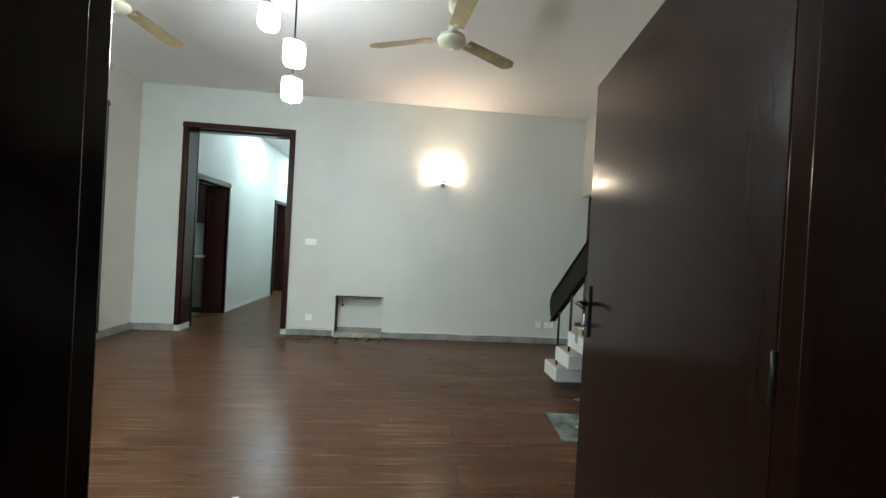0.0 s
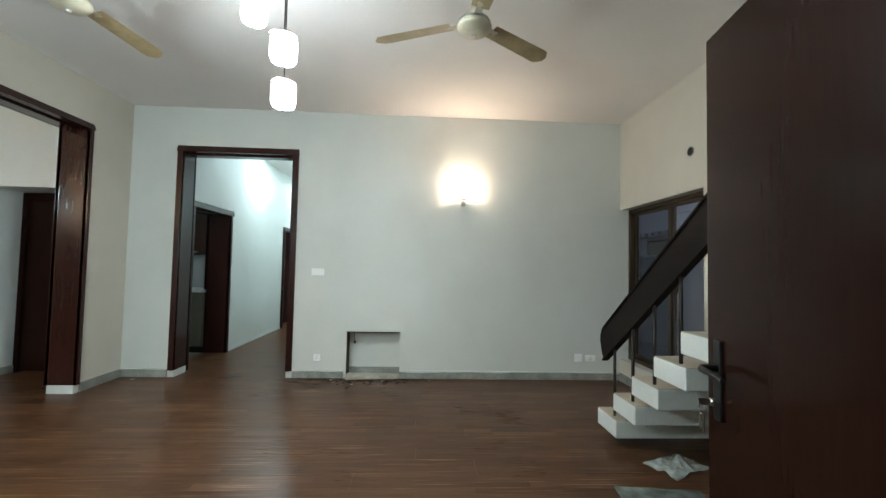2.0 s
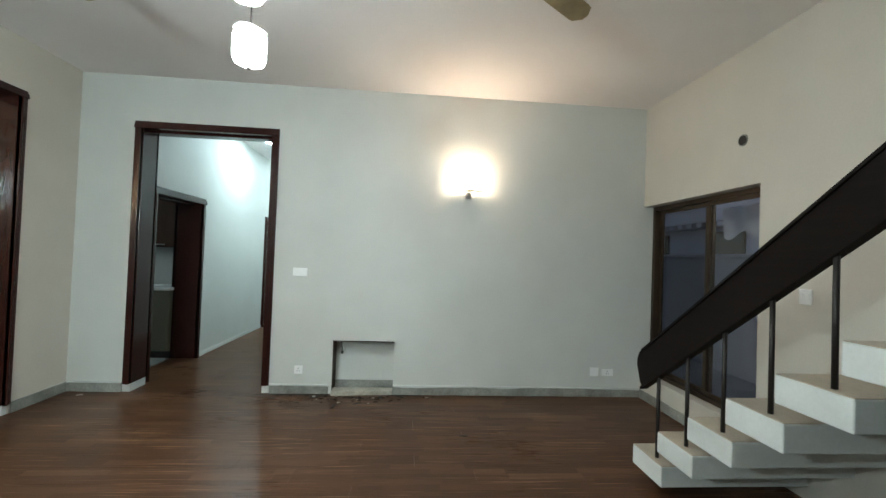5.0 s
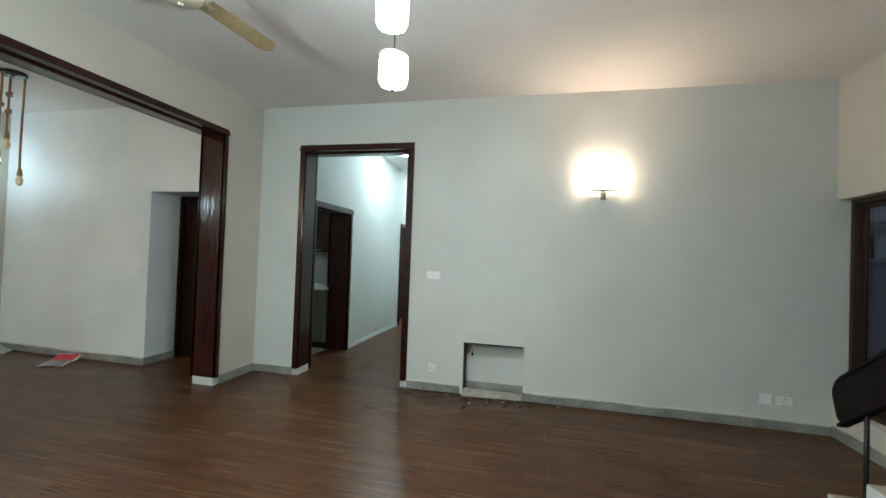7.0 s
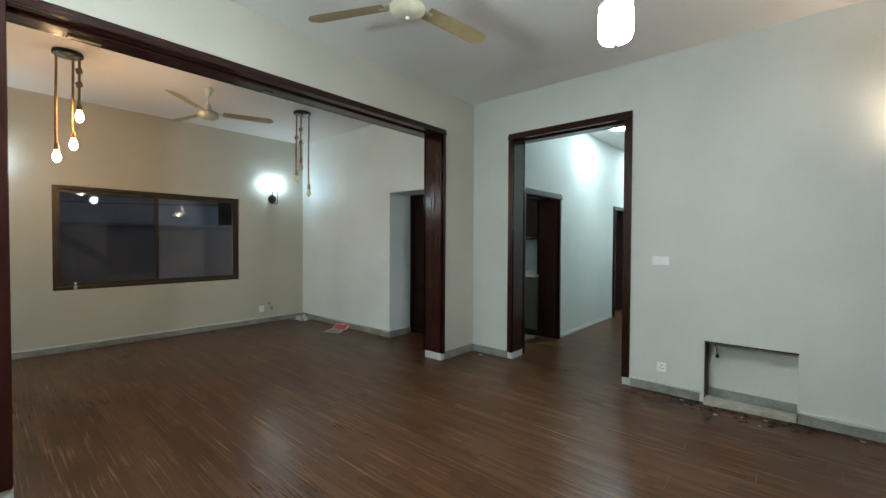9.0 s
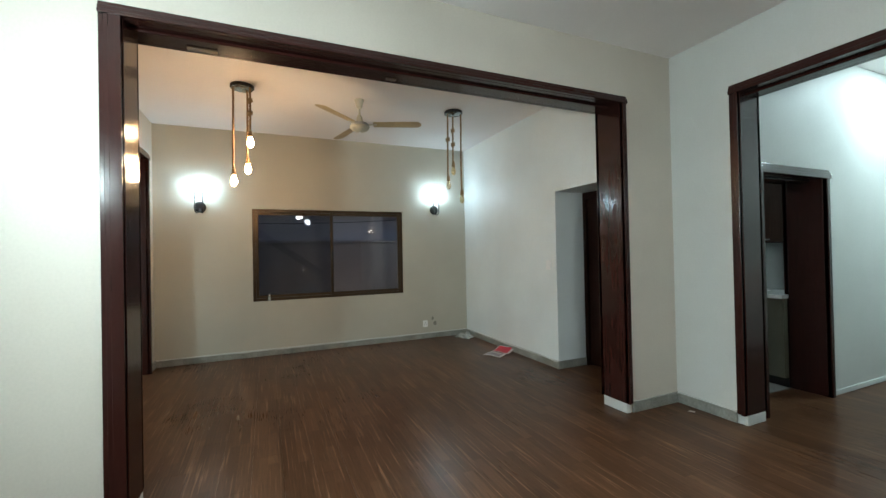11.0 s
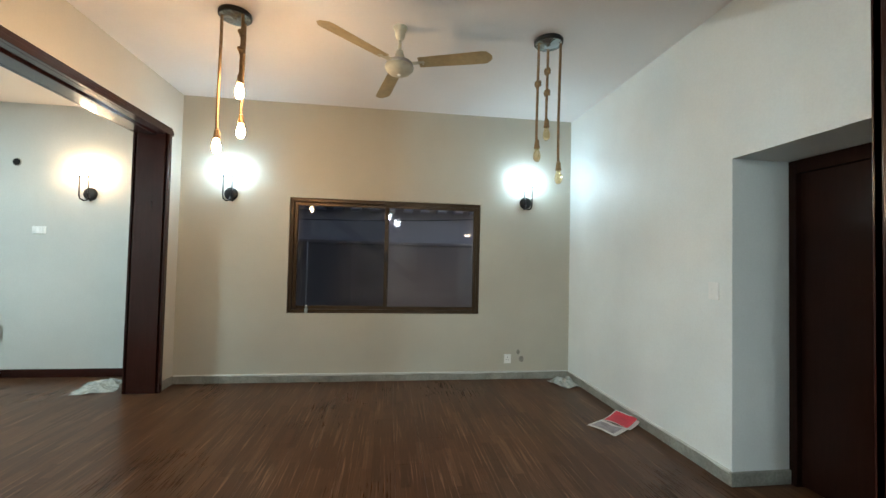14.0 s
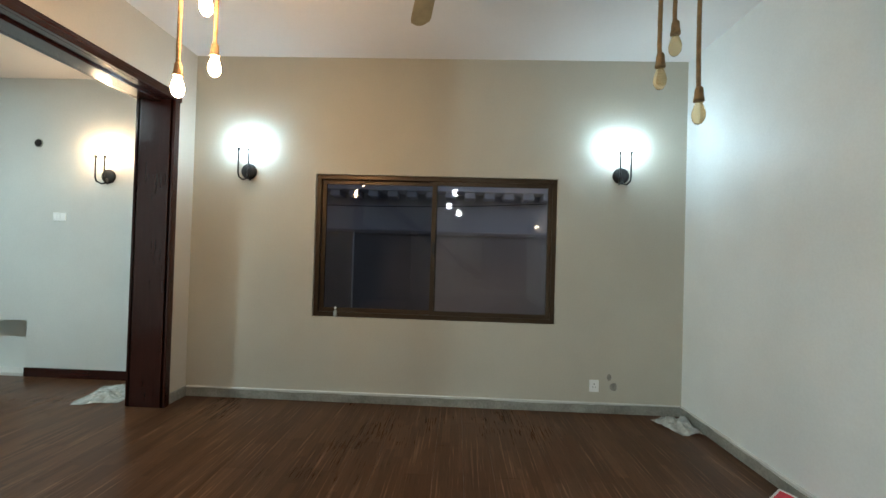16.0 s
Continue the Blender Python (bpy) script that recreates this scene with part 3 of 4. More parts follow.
# ---- window and sliding glass door ----
def sliding_unit(name, label, x_out, sign, y0, y1, z0, z1, split, screened=(), thick=0.042, depth=0.10):
    """Bronze sliding unit in a wall across x. sign: which way the room lies."""
    ob = root(name, label, "window", "", "structure")
    xa, xb = sorted((x_out, x_out - sign * depth))
    fr = part("window_frame", box(xa, xb, y0, y0 + thick, z0, z1, 0.003), BRONZE, ob)
    part("window_frame", box(xa, xb, y1 - thick, y1, z0, z1, 0.003), BRONZE, ob)
    part("window_frame", box(xa, xb, y0 + thick, y1 - thick, z1 - thick, z1, 0.003), BRONZE, ob)
    part("window_sill", box(xa, xb + 0.004, y0 + thick, y1 - thick, z0, z0 + thick, 0.003), BRONZE, ob)
    for n, (lo, hi) in enumerate(((y0 + thick, split + 0.025), (split - 0.025, y1 - thick))):
        xs = xa + 0.025 + n * 0.035
        sash, t = root("sash", "", ""), 0.038
        sash.parent = ob
        for b in ((lo, lo + t, z0 + thick, z1 - thick), (hi - t, hi, z0 + thick, z1 - thick)):
            part("stile", box(xs, xs + 0.028, *b, 0.002), BRONZE, sash)
        for b in ((z0 + thick, z0 + thick + t), (z1 - thick - t, z1 - thick)):
            part("sash_rail", box(xs, xs + 0.028, lo + t, hi - t, *b, 0.002), BRONZE, sash)
        glass = part("pane", box(xs + 0.011, xs + 0.017, lo + t, hi - t, z0 + thick + t, z1 - thick - t), SCREENED if n in screened else PANE, sash)
        glass.visible_shadow = False
    part("window_catch", box(xb - 0.01, xb + 0.012, split - 0.014, split + 0.014, (z0 + z1) / 2 - 0.06, (z0 + z1) / 2 + 0.06, 0.004), BLACK, ob)
    return ob


sliding_unit("window_1", "bronze aluminium sliding window with two dark panes", DX0 - 0.03, 1, WIN[0], WIN[1], WIN[2], WIN[3], 3.335, (0,))
sliding_unit("window_2", "bronze aluminium sliding glass door above a low sill", 2.905, 1, 4.381, 5.897, 0.26, 2.117, 5.085, (1,))

# ---- lamps ----
def rope_pendant(at, spec, lit):
    ob = root("rope_pendant", "three jute rope pendants with %s bulbs on one plate" % ("lit warm" if lit else "unlit amber"), "pendant lamp", "rope pendants in the dining room", at=at)
    part("canopy", lathe([(0.113, 0.0), (0.115, -0.004), (0.115, -0.028), (0.111, -0.032)], 36), BLACK, ob)
    part("canopy_plate", lathe([(0.106, -0.0325), (0.106, -0.036), (0.02, -0.0365), (0.018, -0.046), (0.006, -0.05)], 36), BLUE_STEEL, ob, "polished steel plate")
    for dx, dy, drop, knots in spec:
        bm = bmesh.new()
        pts, rad, z = [], [], -0.03
        steps = max(8, int((drop - 0.1) / 0.006))
        for i in range(steps + 1):
            zz = -0.03 - (drop - 0.09) * i / steps
            twist = 0.0016 * math.sin(i * 1.9)
            pts.append((dx + 0.004 * math.sin(3 * zz) + twist, dy + 0.004 * math.cos(4 * zz), zz))
            rad.append(0.0105 + 0.0012 * math.sin(i * 2.3))
        tube(bm, pts, rad, 8)
        for kz in knots:
            ring = [(dx + 0.018 * math.cos(a), dy + 0.018 * math.sin(a), -kz + 0.012 * math.sin(1.5 * a)) for a in np.linspace(0, 9.0, 22)]
            tube(bm, ring, 0.0105, 7)
            tube(bm, [(dx - 0.016, dy - 0.012, -kz - 0.024), (dx + 0.006, dy + 0.012, -kz), (dx + 0.018, dy + 0.006, -kz + 0.026)], 0.0105, 7)
        rp = part("rope", bm, ROPE, ob, "twisted jute rope")
        part("lamp_holder", lathe([(0.012, 0.07), (0.018, 0.06), (0.021, 0.02), (0.024, 0.012), (0.024, 0.0)], 18, (dx, dy, -drop)), ROPE, ob)
        part("bulb", lathe([(0.014, 0.004), (0.017, -0.012), (0.027, -0.04), (0.031, -0.06), (0.028, -0.085), (0.016, -0.104), (0.003, -0.110)], 20, (dx, dy, -drop)), WARM if lit else AMBER, ob, "lit warm bulb" if lit else "unlit amber glass bulb")
        if not lit:
            part("filament", tube(bmesh.new(), [(dx + 0.008 * math.cos(a * 3), dy + 0.008 * math.sin(a * 3), -drop - 0.02 - 0.006 * a) for a in np.linspace(0, 8, 40)], 0.0009, 4), FAN_CREAM, ob)


rope_pendant((-5.345, 2.19, TOP + 0.006), ((0.02, -0.088, 0.95, ()), (-0.075, 0.042, 0.80, ()), (0.06, 0.072, 0.55, (0.17, 0.30))), True)
rope_pendant((-5.30, 4.605, TOP + 0.006), ((0.0, -0.085, 0.885, (0.365,)), (-0.07, 0.02, 0.685, (0.22, 0.40)), (0.03, 0.085, 1.06, ())), False)


def arm_sconce(y, x, z, group, turn=0):
    """Round black plate, two upturned candle arms and a lit bulb on each."""
    ob = root("wall_sconce", "black iron wall sconce with two upturned arms and lit bulbs", "wall lamp", group, at=(x, y, z))
    ob.rotation_euler = (0, 0, radians(turn))
    part("wall_plate", tube(bmesh.new(), [(0, 0, 0), (0.012, 0, 0), (0.022, 0, 0), (0.026, 0, 0)], [0.074, 0.074, 0.066, 0.035], 26), BLACK, ob)
    for dy in (-0.047, 0.047):
        bm = bmesh.new()
        pts = [(0.02, 0.0, -0.02), (0.035, dy * 0.3, -0.075), (0.055, dy * 0.75, -0.085), (0.10, dy, -0.065), (0.115, dy, -0.03), (0.115, dy, 0.10)]
        tube(bm, pts, 0.0075, 8)
        part("arm", bm, BLACK, ob)
        part("candle_holder", lathe([(0.0072, 0.095), (0.0072, 0.165), (0.0095, 0.172), (0.0135, 0.184), (0.0140, 0.194), (0.0105, 0.205)], 12, (0.115, dy, 0)), BLACK, ob)
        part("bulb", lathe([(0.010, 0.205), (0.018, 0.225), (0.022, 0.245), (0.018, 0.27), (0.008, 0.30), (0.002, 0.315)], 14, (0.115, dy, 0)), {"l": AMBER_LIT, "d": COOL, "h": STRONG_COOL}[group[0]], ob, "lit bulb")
    return ob


arm_sconce(1.573, DX0, 2.13, "dining wall sconces")
arm_sconce(5.035, DX0, 2.165, "dining wall sconces")
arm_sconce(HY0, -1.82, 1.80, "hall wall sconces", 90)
arm_sconce(-0.096, -7.41, 2.11, "lounge wall sconces")


def hall_sconce():
    ob = root("wall_sconce", "lit frosted glass wall lamp on a small steel bracket", "wall lamp", at=(0.705, HY1, 2.15))
    part("bracket", box(-0.03, 0.03, -0.014, 0.0, -0.04, 0.06, 0.004), STEEL, ob)
    part("tray", box(-0.155, 0.155, -0.155, -0.03, 0.036, 0.042, 0.002), STEEL, ob)
    part("arm", tube(bmesh.new(), [(0, -0.01, 0.0), (0, -0.05, -0.012), (0.0, -0.085, 0.0), (0, -0.09, 0.03)], 0.008), STEEL, ob)
    bm = lathe([(0.03, 0.045), (0.075, 0.050), (0.088, 0.062), (0.09, 0.128), (0.086, 0.135)], 28)
    for v in bm.verts:
        v.co.x *= 2.0
        v.co.y = v.co.y * 0.75 - 0.105
    part("shade", bm, SCONCE_GLASS, ob, "lit frosted glass shade")
    part("bulb", box(-0.11, 0.11, -0.135, -0.075, 0.1355, 0.141, 0.002), SCONCE_BULB, ob, "lit bulb in the open top")


hall_sconce()


def hall_pendant():
    ob = root("pendant_cluster", "three lit frosted glass pendants hanging from a black plate", "pendant lamp", at=(-0.72, 3.43, TOP))
    part("canopy", lathe([(0.15, 0.0), (0.15, -0.03), (0.14, -0.036)], 36), BLACK, ob)
    for dx, dy, low in ((0.012, 0.135, 2.348), (0.088, -0.108, 2.522), (-0.15, 0.03, 2.835)):
        zb = low - TOP
        part("cable", tube(bmesh.new(), [(dx, dy, -0.03), (dx, dy, zb + 0.205)], 0.004, 6), BLACK, ob)
        part("cap", lathe([(0.012, 0.225), (0.022, 0.212), (0.024, 0.195), (0.078, 0.190), (0.080, 0.184), (0.078, 0.1815)], 24, (dx, dy, zb)), STEEL, ob)
        bm = bmesh.new()
        prof = [(0.05, 0.181), (0.071, 0.172), (0.077, 0.155), (0.077, 0.055), (0.068, 0.036)]
        tube(bm, [(dx, dy, zb + z) for _, z in prof], [r for r, _ in prof], 20)
        part("shade", bm, PENDANT_GLASS, ob, "lit frosted glass shade")
        part("bulb", lathe([(0.067, 0.0355), (0.066, 0.033), (0.03, 0.026), (0.014, 0.02), (0.012, 0.0125)], 20, (dx, dy, zb)), PENDANT_BULB, ob, "lit bulb showing through the open underside")
        part("finial", lathe([(0.010, 0.012), (0.011, 0.008), (0.008, 0.0), (0.002, -0.004)], 12, (dx, dy, zb)), STEEL, ob)


hall_pendant()


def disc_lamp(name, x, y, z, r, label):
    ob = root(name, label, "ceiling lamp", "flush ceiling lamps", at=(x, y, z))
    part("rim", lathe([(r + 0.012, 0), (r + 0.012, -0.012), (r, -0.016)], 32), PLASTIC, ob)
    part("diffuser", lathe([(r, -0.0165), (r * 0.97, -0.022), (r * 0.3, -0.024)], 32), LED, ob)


disc_lamp("ceiling_lamp", -2.2, 8.28, TOP + 0.03, 0.10, "lit round white ceiling lamp in the corridor")
disc_lamp("ceiling_lamp", -2.0, 10.4, TOP + 0.03, 0.10, "lit round white ceiling lamp in the corridor")
# unseen lamp, added so that the lounge has light
disc_lamp("ceiling_lamp", -5.2, -1.0, 3.13, 0.15, "unseen round ceiling lamp added to light the lounge")
disc_lamp("ceiling_lamp", -4.1, 10.6, TOP + 0.03, 0.08, "lit round white ceiling lamp in the far room")
# small unseen lamp, added to brighten the kitchen through its doorway
disc_lamp("ceiling_lamp", -4.2, 6.7, TOP + 0.03, 0.05, "unseen round ceiling lamp added to light the kitchen")


# ---- fans ----
def ceiling_fan(x, y, turn, top):
    ob = root("ceiling_fan", "old cream enamelled ceiling fan with three yellowed blades", "ceiling fan", "ceiling fans", at=(x, y, top))
    ob.rotation_euler = (0, 0, radians(turn))
    part("ceiling_cup", lathe([(0.055, 0.0), (0.056, -0.01), (0.042, -0.035), (0.033, -0.085), (0.02, -0.10), (0.014, -0.105)], 24), FAN_CREAM, ob)
    part("rod", lathe([(0.0125, -0.10), (0.0125, -0.21)], 14), FAN_CREAM, ob)
    part("lower_cup", lathe([(0.014, -0.175), (0.026, -0.185), (0.034, -0.215), (0.042, -0.255), (0.05, -0.272)], 24), FAN_CREAM, ob)
    part("motor", lathe([(0.05, -0.268), (0.095, -0.276), (0.105, -0.290), (0.105, -0.304), (0.098, -0.310)], 36), STEEL, ob, "grey metal motor body")
    part("motor_cover", lathe([(0.108, -0.308), (0.112, -0.315), (0.108, -0.332), (0.085, -0.356), (0.045, -0.369), (0.012, -0.372)], 36), FAN_CREAM, ob)
    part("cap", lathe([(0.014, -0.371), (0.013, -0.379), (0.004, -0.382)], 14), PLASTIC, ob)
    zc = -0.285
    for k in range(3):
        ang, c = radians(120 * k), zc
        tilt = radians(-11)
        bm = bmesh.new()
        n, across = 14, 4
        grid = []
        for i in range(n + 1):
            s = i / n
            r = 0.155 + 0.56 * s
            half = 0.056 + 0.014 * s
            if s > 0.88:
                half *= math.sqrt(max(0.02, 1 - ((s - 0.88) / 0.125) ** 2))
            row = []
            for j in range(across + 1):
                w = (j / across * 2 - 1) * half
                row.append((r, w * math.cos(tilt), zc + 0.004 * s + w * math.sin(tilt) - 0.005 * (1 - (w / 0.08) ** 2)))
            grid.append(row)
        for side in (0, 0.003):
            vs = [[bm.verts.new((x_, y_, z_ + side)) for x_, y_, z_ in row] for row in grid]
            for i in range(n):
                for j in range(across):
                    f = bm.faces.new((vs[i][j], vs[i + 1][j], vs[i + 1][j + 1], vs[i][j + 1]))
                    f.smooth = True
        bmesh.ops.rotate(bm, verts=bm.verts[:], cent=(0, 0, 0), matrix=Matrix.Rotation(ang, 3, "Z"))
        bl = part("blade", bm, BLADE, ob)
        br = bmesh.new()
        bx(br, 0.09, 0.20, -0.022, 0.022, zc - 0.006, zc - 0.001, 0.002)
        for ry in (-0.012, 0.012):
            tube(br, [(0.185, ry, zc - 0.012), (0.185, ry, zc + 0.004)], 0.005, 8)
        bmesh.ops.rotate(br, verts=br.verts[:], cent=(0, 0, 0), matrix=Matrix.Rotation(ang, 3, "Z"))
        part("blade_arm", br, FAN_CREAM, ob)


ceiling_fan(0.515, 3.452, 36, TOP)
ceiling_fan(-1.93, 3.40, 84, TOP)
ceiling_fan(-5.318, 3.41, 72, TOP + 0.006)


# ---- plates on the walls ----
def wall_plate(name, label, category, at, face, w, h, kind_):
    """face: 'n', 'e' or 'w' - which way the wall lies from the room."""
    turn = {"n": 0, "e": -90, "w": 90}[face]
    ob = root(name, label, category, "switches and sockets", at=at)
    ob.rotation_euler = (0, 0, radians(turn))
    part("plate", box(-w / 2, w / 2, -0.010, 0.0, -h / 2, h / 2, 0.003), PLASTIC, ob)
    if kind_ == "switch":
        n = max(1, round(w / 0.04))
        for i in range(n):
            c = -w / 2 + (i + 0.5) * w / n
            part("rocker", box(c - 0.012, c + 0.012, -0.014, -0.009, -0.022, 0.022, 0.002), PLASTIC, ob)
    elif kind_ == "socket":
        for px, pz, r in ((0, 0.018, 0.005), (-0.012, -0.010, 0.004), (0.012, -0.010, 0.004)):
            part("pin_hole", tube(bmesh.new(), [(px, -0.0115, pz), (px, -0.008, pz)], r, 10), BLACK, ob)
    return ob


wall_plate("light_switch", "white plastic double switch plate on the wall", "switch", (-1.036, HY1, 1.265), "n", 0.15, 0.085, "switch")
wall_plate("wall_socket", "white plastic wall socket near the floor", "socket", (-1.013, HY1, 0.246), "n", 0.085, 0.085, "socket")
wall_plate("wall_socket", "blank white plastic plate near the floor", "socket", (2.17, HY1, 0.27), "n", 0.095, 0.095, "blank")
wall_plate("wall_socket", "white plastic double socket near the floor", "socket", (2.32, HY1, 0.265), "n", 0.13, 0.075, "socket")
wall_plate("light_switch", "white plastic switch plate by the stairs", "switch", (HX1, 4.01, 1.30), "e", 0.085, 0.10, "switch")
wall_plate("light_switch", "white plastic switch plate by the recess", "switch", (-4.765, DY1, 1.257), "n", 0.085, 0.12, "switch")
wall_plate("wall_socket", "white plastic wall socket under the window", "socket", (DX0, 4.84, 0.245), "w", 0.085, 0.11, "socket")
wall_plate("light_switch", "white plastic switch plate in the lounge", "switch", (-7.41, -0.61, 1.676), "w", 0.14, 0.085, "switch")

for nm, at, turn in (("pipe_hole", (HX1, 4.548, 2.485), -90), ("pipe_hole", (-7.41, -0.872, 2.446), 90)):
    ob = root(nm, "dark round pipe hole with a grey collar in the plaster", "wall hole", "pipe holes", at=at)
    ob.rotation_euler = (0, 0, radians(turn))
    part("collar", tube(bmesh.new(), [(0, 0.0, 0), (0, -0.006, 0)], 0.046, 24), SKIRT, ob)
    part("bore", tube(bmesh.new(), [(0, -0.0065, 0), (0, -0.009, 0)], 0.037, 24), BLACK, ob)

ob = root("cable", "short black cable with a loose plug in the alcove", "cable", at=(-0.60, 6.0, 0.55))
part("cord", tube(bmesh.new(), [(0, 0, 0.003), (0.004, 0, -0.05), (0.012, 0.004, -0.1), (0.014, 0.004, -0.12)], 0.004, 7), BLACK, ob)
part("plug", lathe([(0.006, 0.0), (0.013, -0.008), (0.014, -0.03), (0.009, -0.036)], 12, (0.014, 0.004, -0.118)), BLACK, ob)

for dy, dz, s in ((0.085, 0.0, 0.9), (0.045, 0.085, 0.6)):
    bm = bmesh.new()
    tube(bm, [(DX0, 4.93 + dy, 0.24 + dz), (DX0 + 0.0015, 4.93 + dy, 0.24 + dz)], 0.035 * s, 11)
    for v in bm.verts:
        v.co.z = 0.24 + dz + (v.co.z - 0.24 - dz) * (1.3 + 0.3 * math.sin(v.co.y * 90))
    tagged(part("plaster_patch", bm, BARE), "small grey patch of bare plaster on the wall", "wall patch", "bare patches", "structure")


# ---- litter ----
def crumpled(w, d, h, n, seed, fold=9.0):
    bm = bmesh.new()
    vs = []
    off = Vector((seed * 3.1, seed * 1.7, 0))
    for i in range(n + 1):
        row = []
        for j in range(n + 1):
            u, v = i / n - 0.5, j / n - 0.5
            p = Vector((u * w, v * d, 0))
            e = noise.noise(p * fold + off) + 0.5 * noise.noise(p * fold * 2.4 + off)
            edge = 1 + 0.25 * noise.noise(Vector((math.atan2(v, u) * 1.5, seed, 0)))
            row.append(bm.verts.new((p.x * edge, p.y * edge, 0.004 + max(0, h * (0.45 + 0.9 * e)) * max(0.0, 1 - 3.2 * (u * u + v * v)))))
        vs.append(row)
    for i in range(n):
        for j in range(n):
            bm.faces.new((vs[i][j], vs[i + 1][j], vs[i + 1][j + 1], vs[i][j + 1]))
    return bm


def lay(name, bm, material, x, y, turn, label, category):
    ob = part(name, bm, material)
    ob.location, ob.rotation_euler = (x, y, 0.001), (0, 0, radians(turn))
    return tagged(ob, label, category)


lay("plastic_bag", crumpled(0.34, 0.24, 0.13, 18, 1), POLY, -6.83, 5.46, 20, "crumpled clear plastic bag by the skirting", "plastic bag")
lay("plastic_bag", crumpled(0.50, 0.36, 0.07, 18, 2), POLY, -7.0, 0.36, 15, "crumpled pale plastic sheet on the lounge floor", "plastic bag")
lay("plastic_sheet", crumpled(0.36, 0.24, 0.06, 14, 3), POLY, 2.03, 3.74, 25, "folded pale plastic sheet under the stairs", "plastic sheet")
lay("paper_scrap", crumpled(0.05, 0.035, 0.01, 5, 4), PAPER_WHITE, -3.05, 5.78, 30, "tiny white paper scrap by the skirting", "paper scrap")
lay("paper_scrap", crumpled(0.03, 0.018, 0.006, 4, 5), PAPER_WHITE, -0.52, 2.36, 10, "tiny white paper scrap on the planks", "paper scrap")
for i, (x, y) in enumerate(((-0.95, 5.62), (-0.36, 5.62), (-0.58, 5.52), (-1.22, 5.74), (-2.85, 1.75), (-0.80, 5.78), (-0.72, 5.83), (-0.15, 5.80), (0.05, 5.82), (0.6, 4.9))):
    lay("dirt_spot", crumpled(0.07 + 0.02 * (i % 3), 0.035, 0.006, 6, 6 + i), IRON, x, y, 40 * i, "small dark crumb of dirt on the planks", "dirt")

for i, (x, w) in enumerate(((-0.98, 0.55), (0.10, 0.35))):
    lay("dirt_streak", crumpled(w, 0.035, 0.003, 14, 20 + i), IRON, x, 5.855, 0, "thin dark streak of dirt along the skirting", "dirt")
ob = root("glass_sheet", "dusty translucent square sheet lying on the planks", "sheet", at=(1.68, 3.20, 0.001))
ob.rotation_euler = (0, 0, radians(-6))
part("pane", box(-0.26, 0.26, -0.24, 0.24, 0.0, 0.006, 0.002), SHEET, ob)
part("film", crumpled(0.36, 0.30, 0.016, 14, 8, 14), POLY, ob, "torn pale film")
ob.children[-1].location.z = 0.004

ob = root("leaflet", "folded red and white printed leaflet on the floor", "leaflet", at=(-5.61, 5.40, 0.002))
ob.rotation_euler = (0, 0, radians(28))


def paper(x0, x1, y0, y1, lift, mat, name, n=10, rise=0.0):
    bm = bmesh.new()
    vs = [[bm.verts.new((x0 + (x1 - x0) * i / n, y0 + (y1 - y0) * j / n, 0.003 + lift * (0.5 + 0.5 * math.sin(5 * i / n + 2 * j / n)) * (0.3 + i / n) + rise * ((y0 + (y1 - y0) * j / n) / 0.225) ** 2)) for j in range(n + 1)] for i in range(n + 1)]
    for i in range(n):
        for j in range(n):
            bm.faces.new((vs[i][j], vs[i + 1][j], vs[i + 1][j + 1], vs[i][j + 1]))
    return part(name, bm, mat, ob)


paper(-0.135, 0.135, 0.0, 0.225, 0.02, PAPER_WHITE, "back_page", rise=0.042)
red = paper(-0.122, 0.10, 0.012, 0.21, 0.02, PAPER_RED, "red_print", rise=0.042)
red.location.z = 0.0025
paper(-0.135, 0.135, -0.225, -0.002, 0.015, PAPER_WHITE, "front_page")
grey = paper(-0.11, 0.10, -0.195, -0.05, 0.015, PAPER_GREY, "grey_print")
grey.location.z = 0.0025

ob = root("bottle", "small clear bottle standing on the window sill", "bottle", at=(DX0 - 0.02, 2.43, WIN[2] + 0.001))
part("body", lathe([(0.016, 0.0), (0.018, 0.004), (0.018, 0.05), (0.009, 0.066), (0.009, 0.076)], 16), POLY, ob)
part("cap", lathe([(0.011, 0.076), (0.011, 0.092), (0.009, 0.094)], 14), PLASTIC, ob)

# ---- kitchen seen through its doorway ----
for i in range(4):
    x0 = -5.43 + i * 0.6
    ob = root("base_cabinet", "olive grey kitchen base cabinet under a pale worktop", "cabinet", "kitchen base cabinets")
    part("body", box(x0 + 0.003, x0 + 0.597, 7.17, 7.755, 0.1, 0.90, 0.002), CABINET, ob)
    d = part("door", box(x0 + 0.006, x0 + 0.594, 7.15, 7.168, 0.105, 0.895, 0.003), CABINET, ob)
    part("handle", box(x0 + 0.24, x0 + 0.36, 7.13, 7.148, 0.84, 0.852, 0.002), STEEL, d)
    part("plinth", box(x0 + 0.003, x0 + 0.597, 7.22, 7.75, 0.0, 0.098), BLACK, ob)
    ob = root("wall_cabinet", "dark brown kitchen wall cabinet", "cabinet", "kitchen wall cabinets")
    part("body", box(x0 + 0.003, x0 + 0.597, 7.44, 7.755, 1.47, 2.2, 0.002), UPPER_CAB, ob)
    d = part("door", box(x0 + 0.006, x0 + 0.594, 7.42, 7.438, 1.475, 2.195, 0.003), UPPER_CAB, ob)
    part("handle", box(x0 + 0.24, x0 + 0.36, 7.40, 7.418, 1.50, 1.512, 0.002), STEEL, d)
ob = root("worktop", "pale stone kitchen worktop over the base cabinets", "worktop")
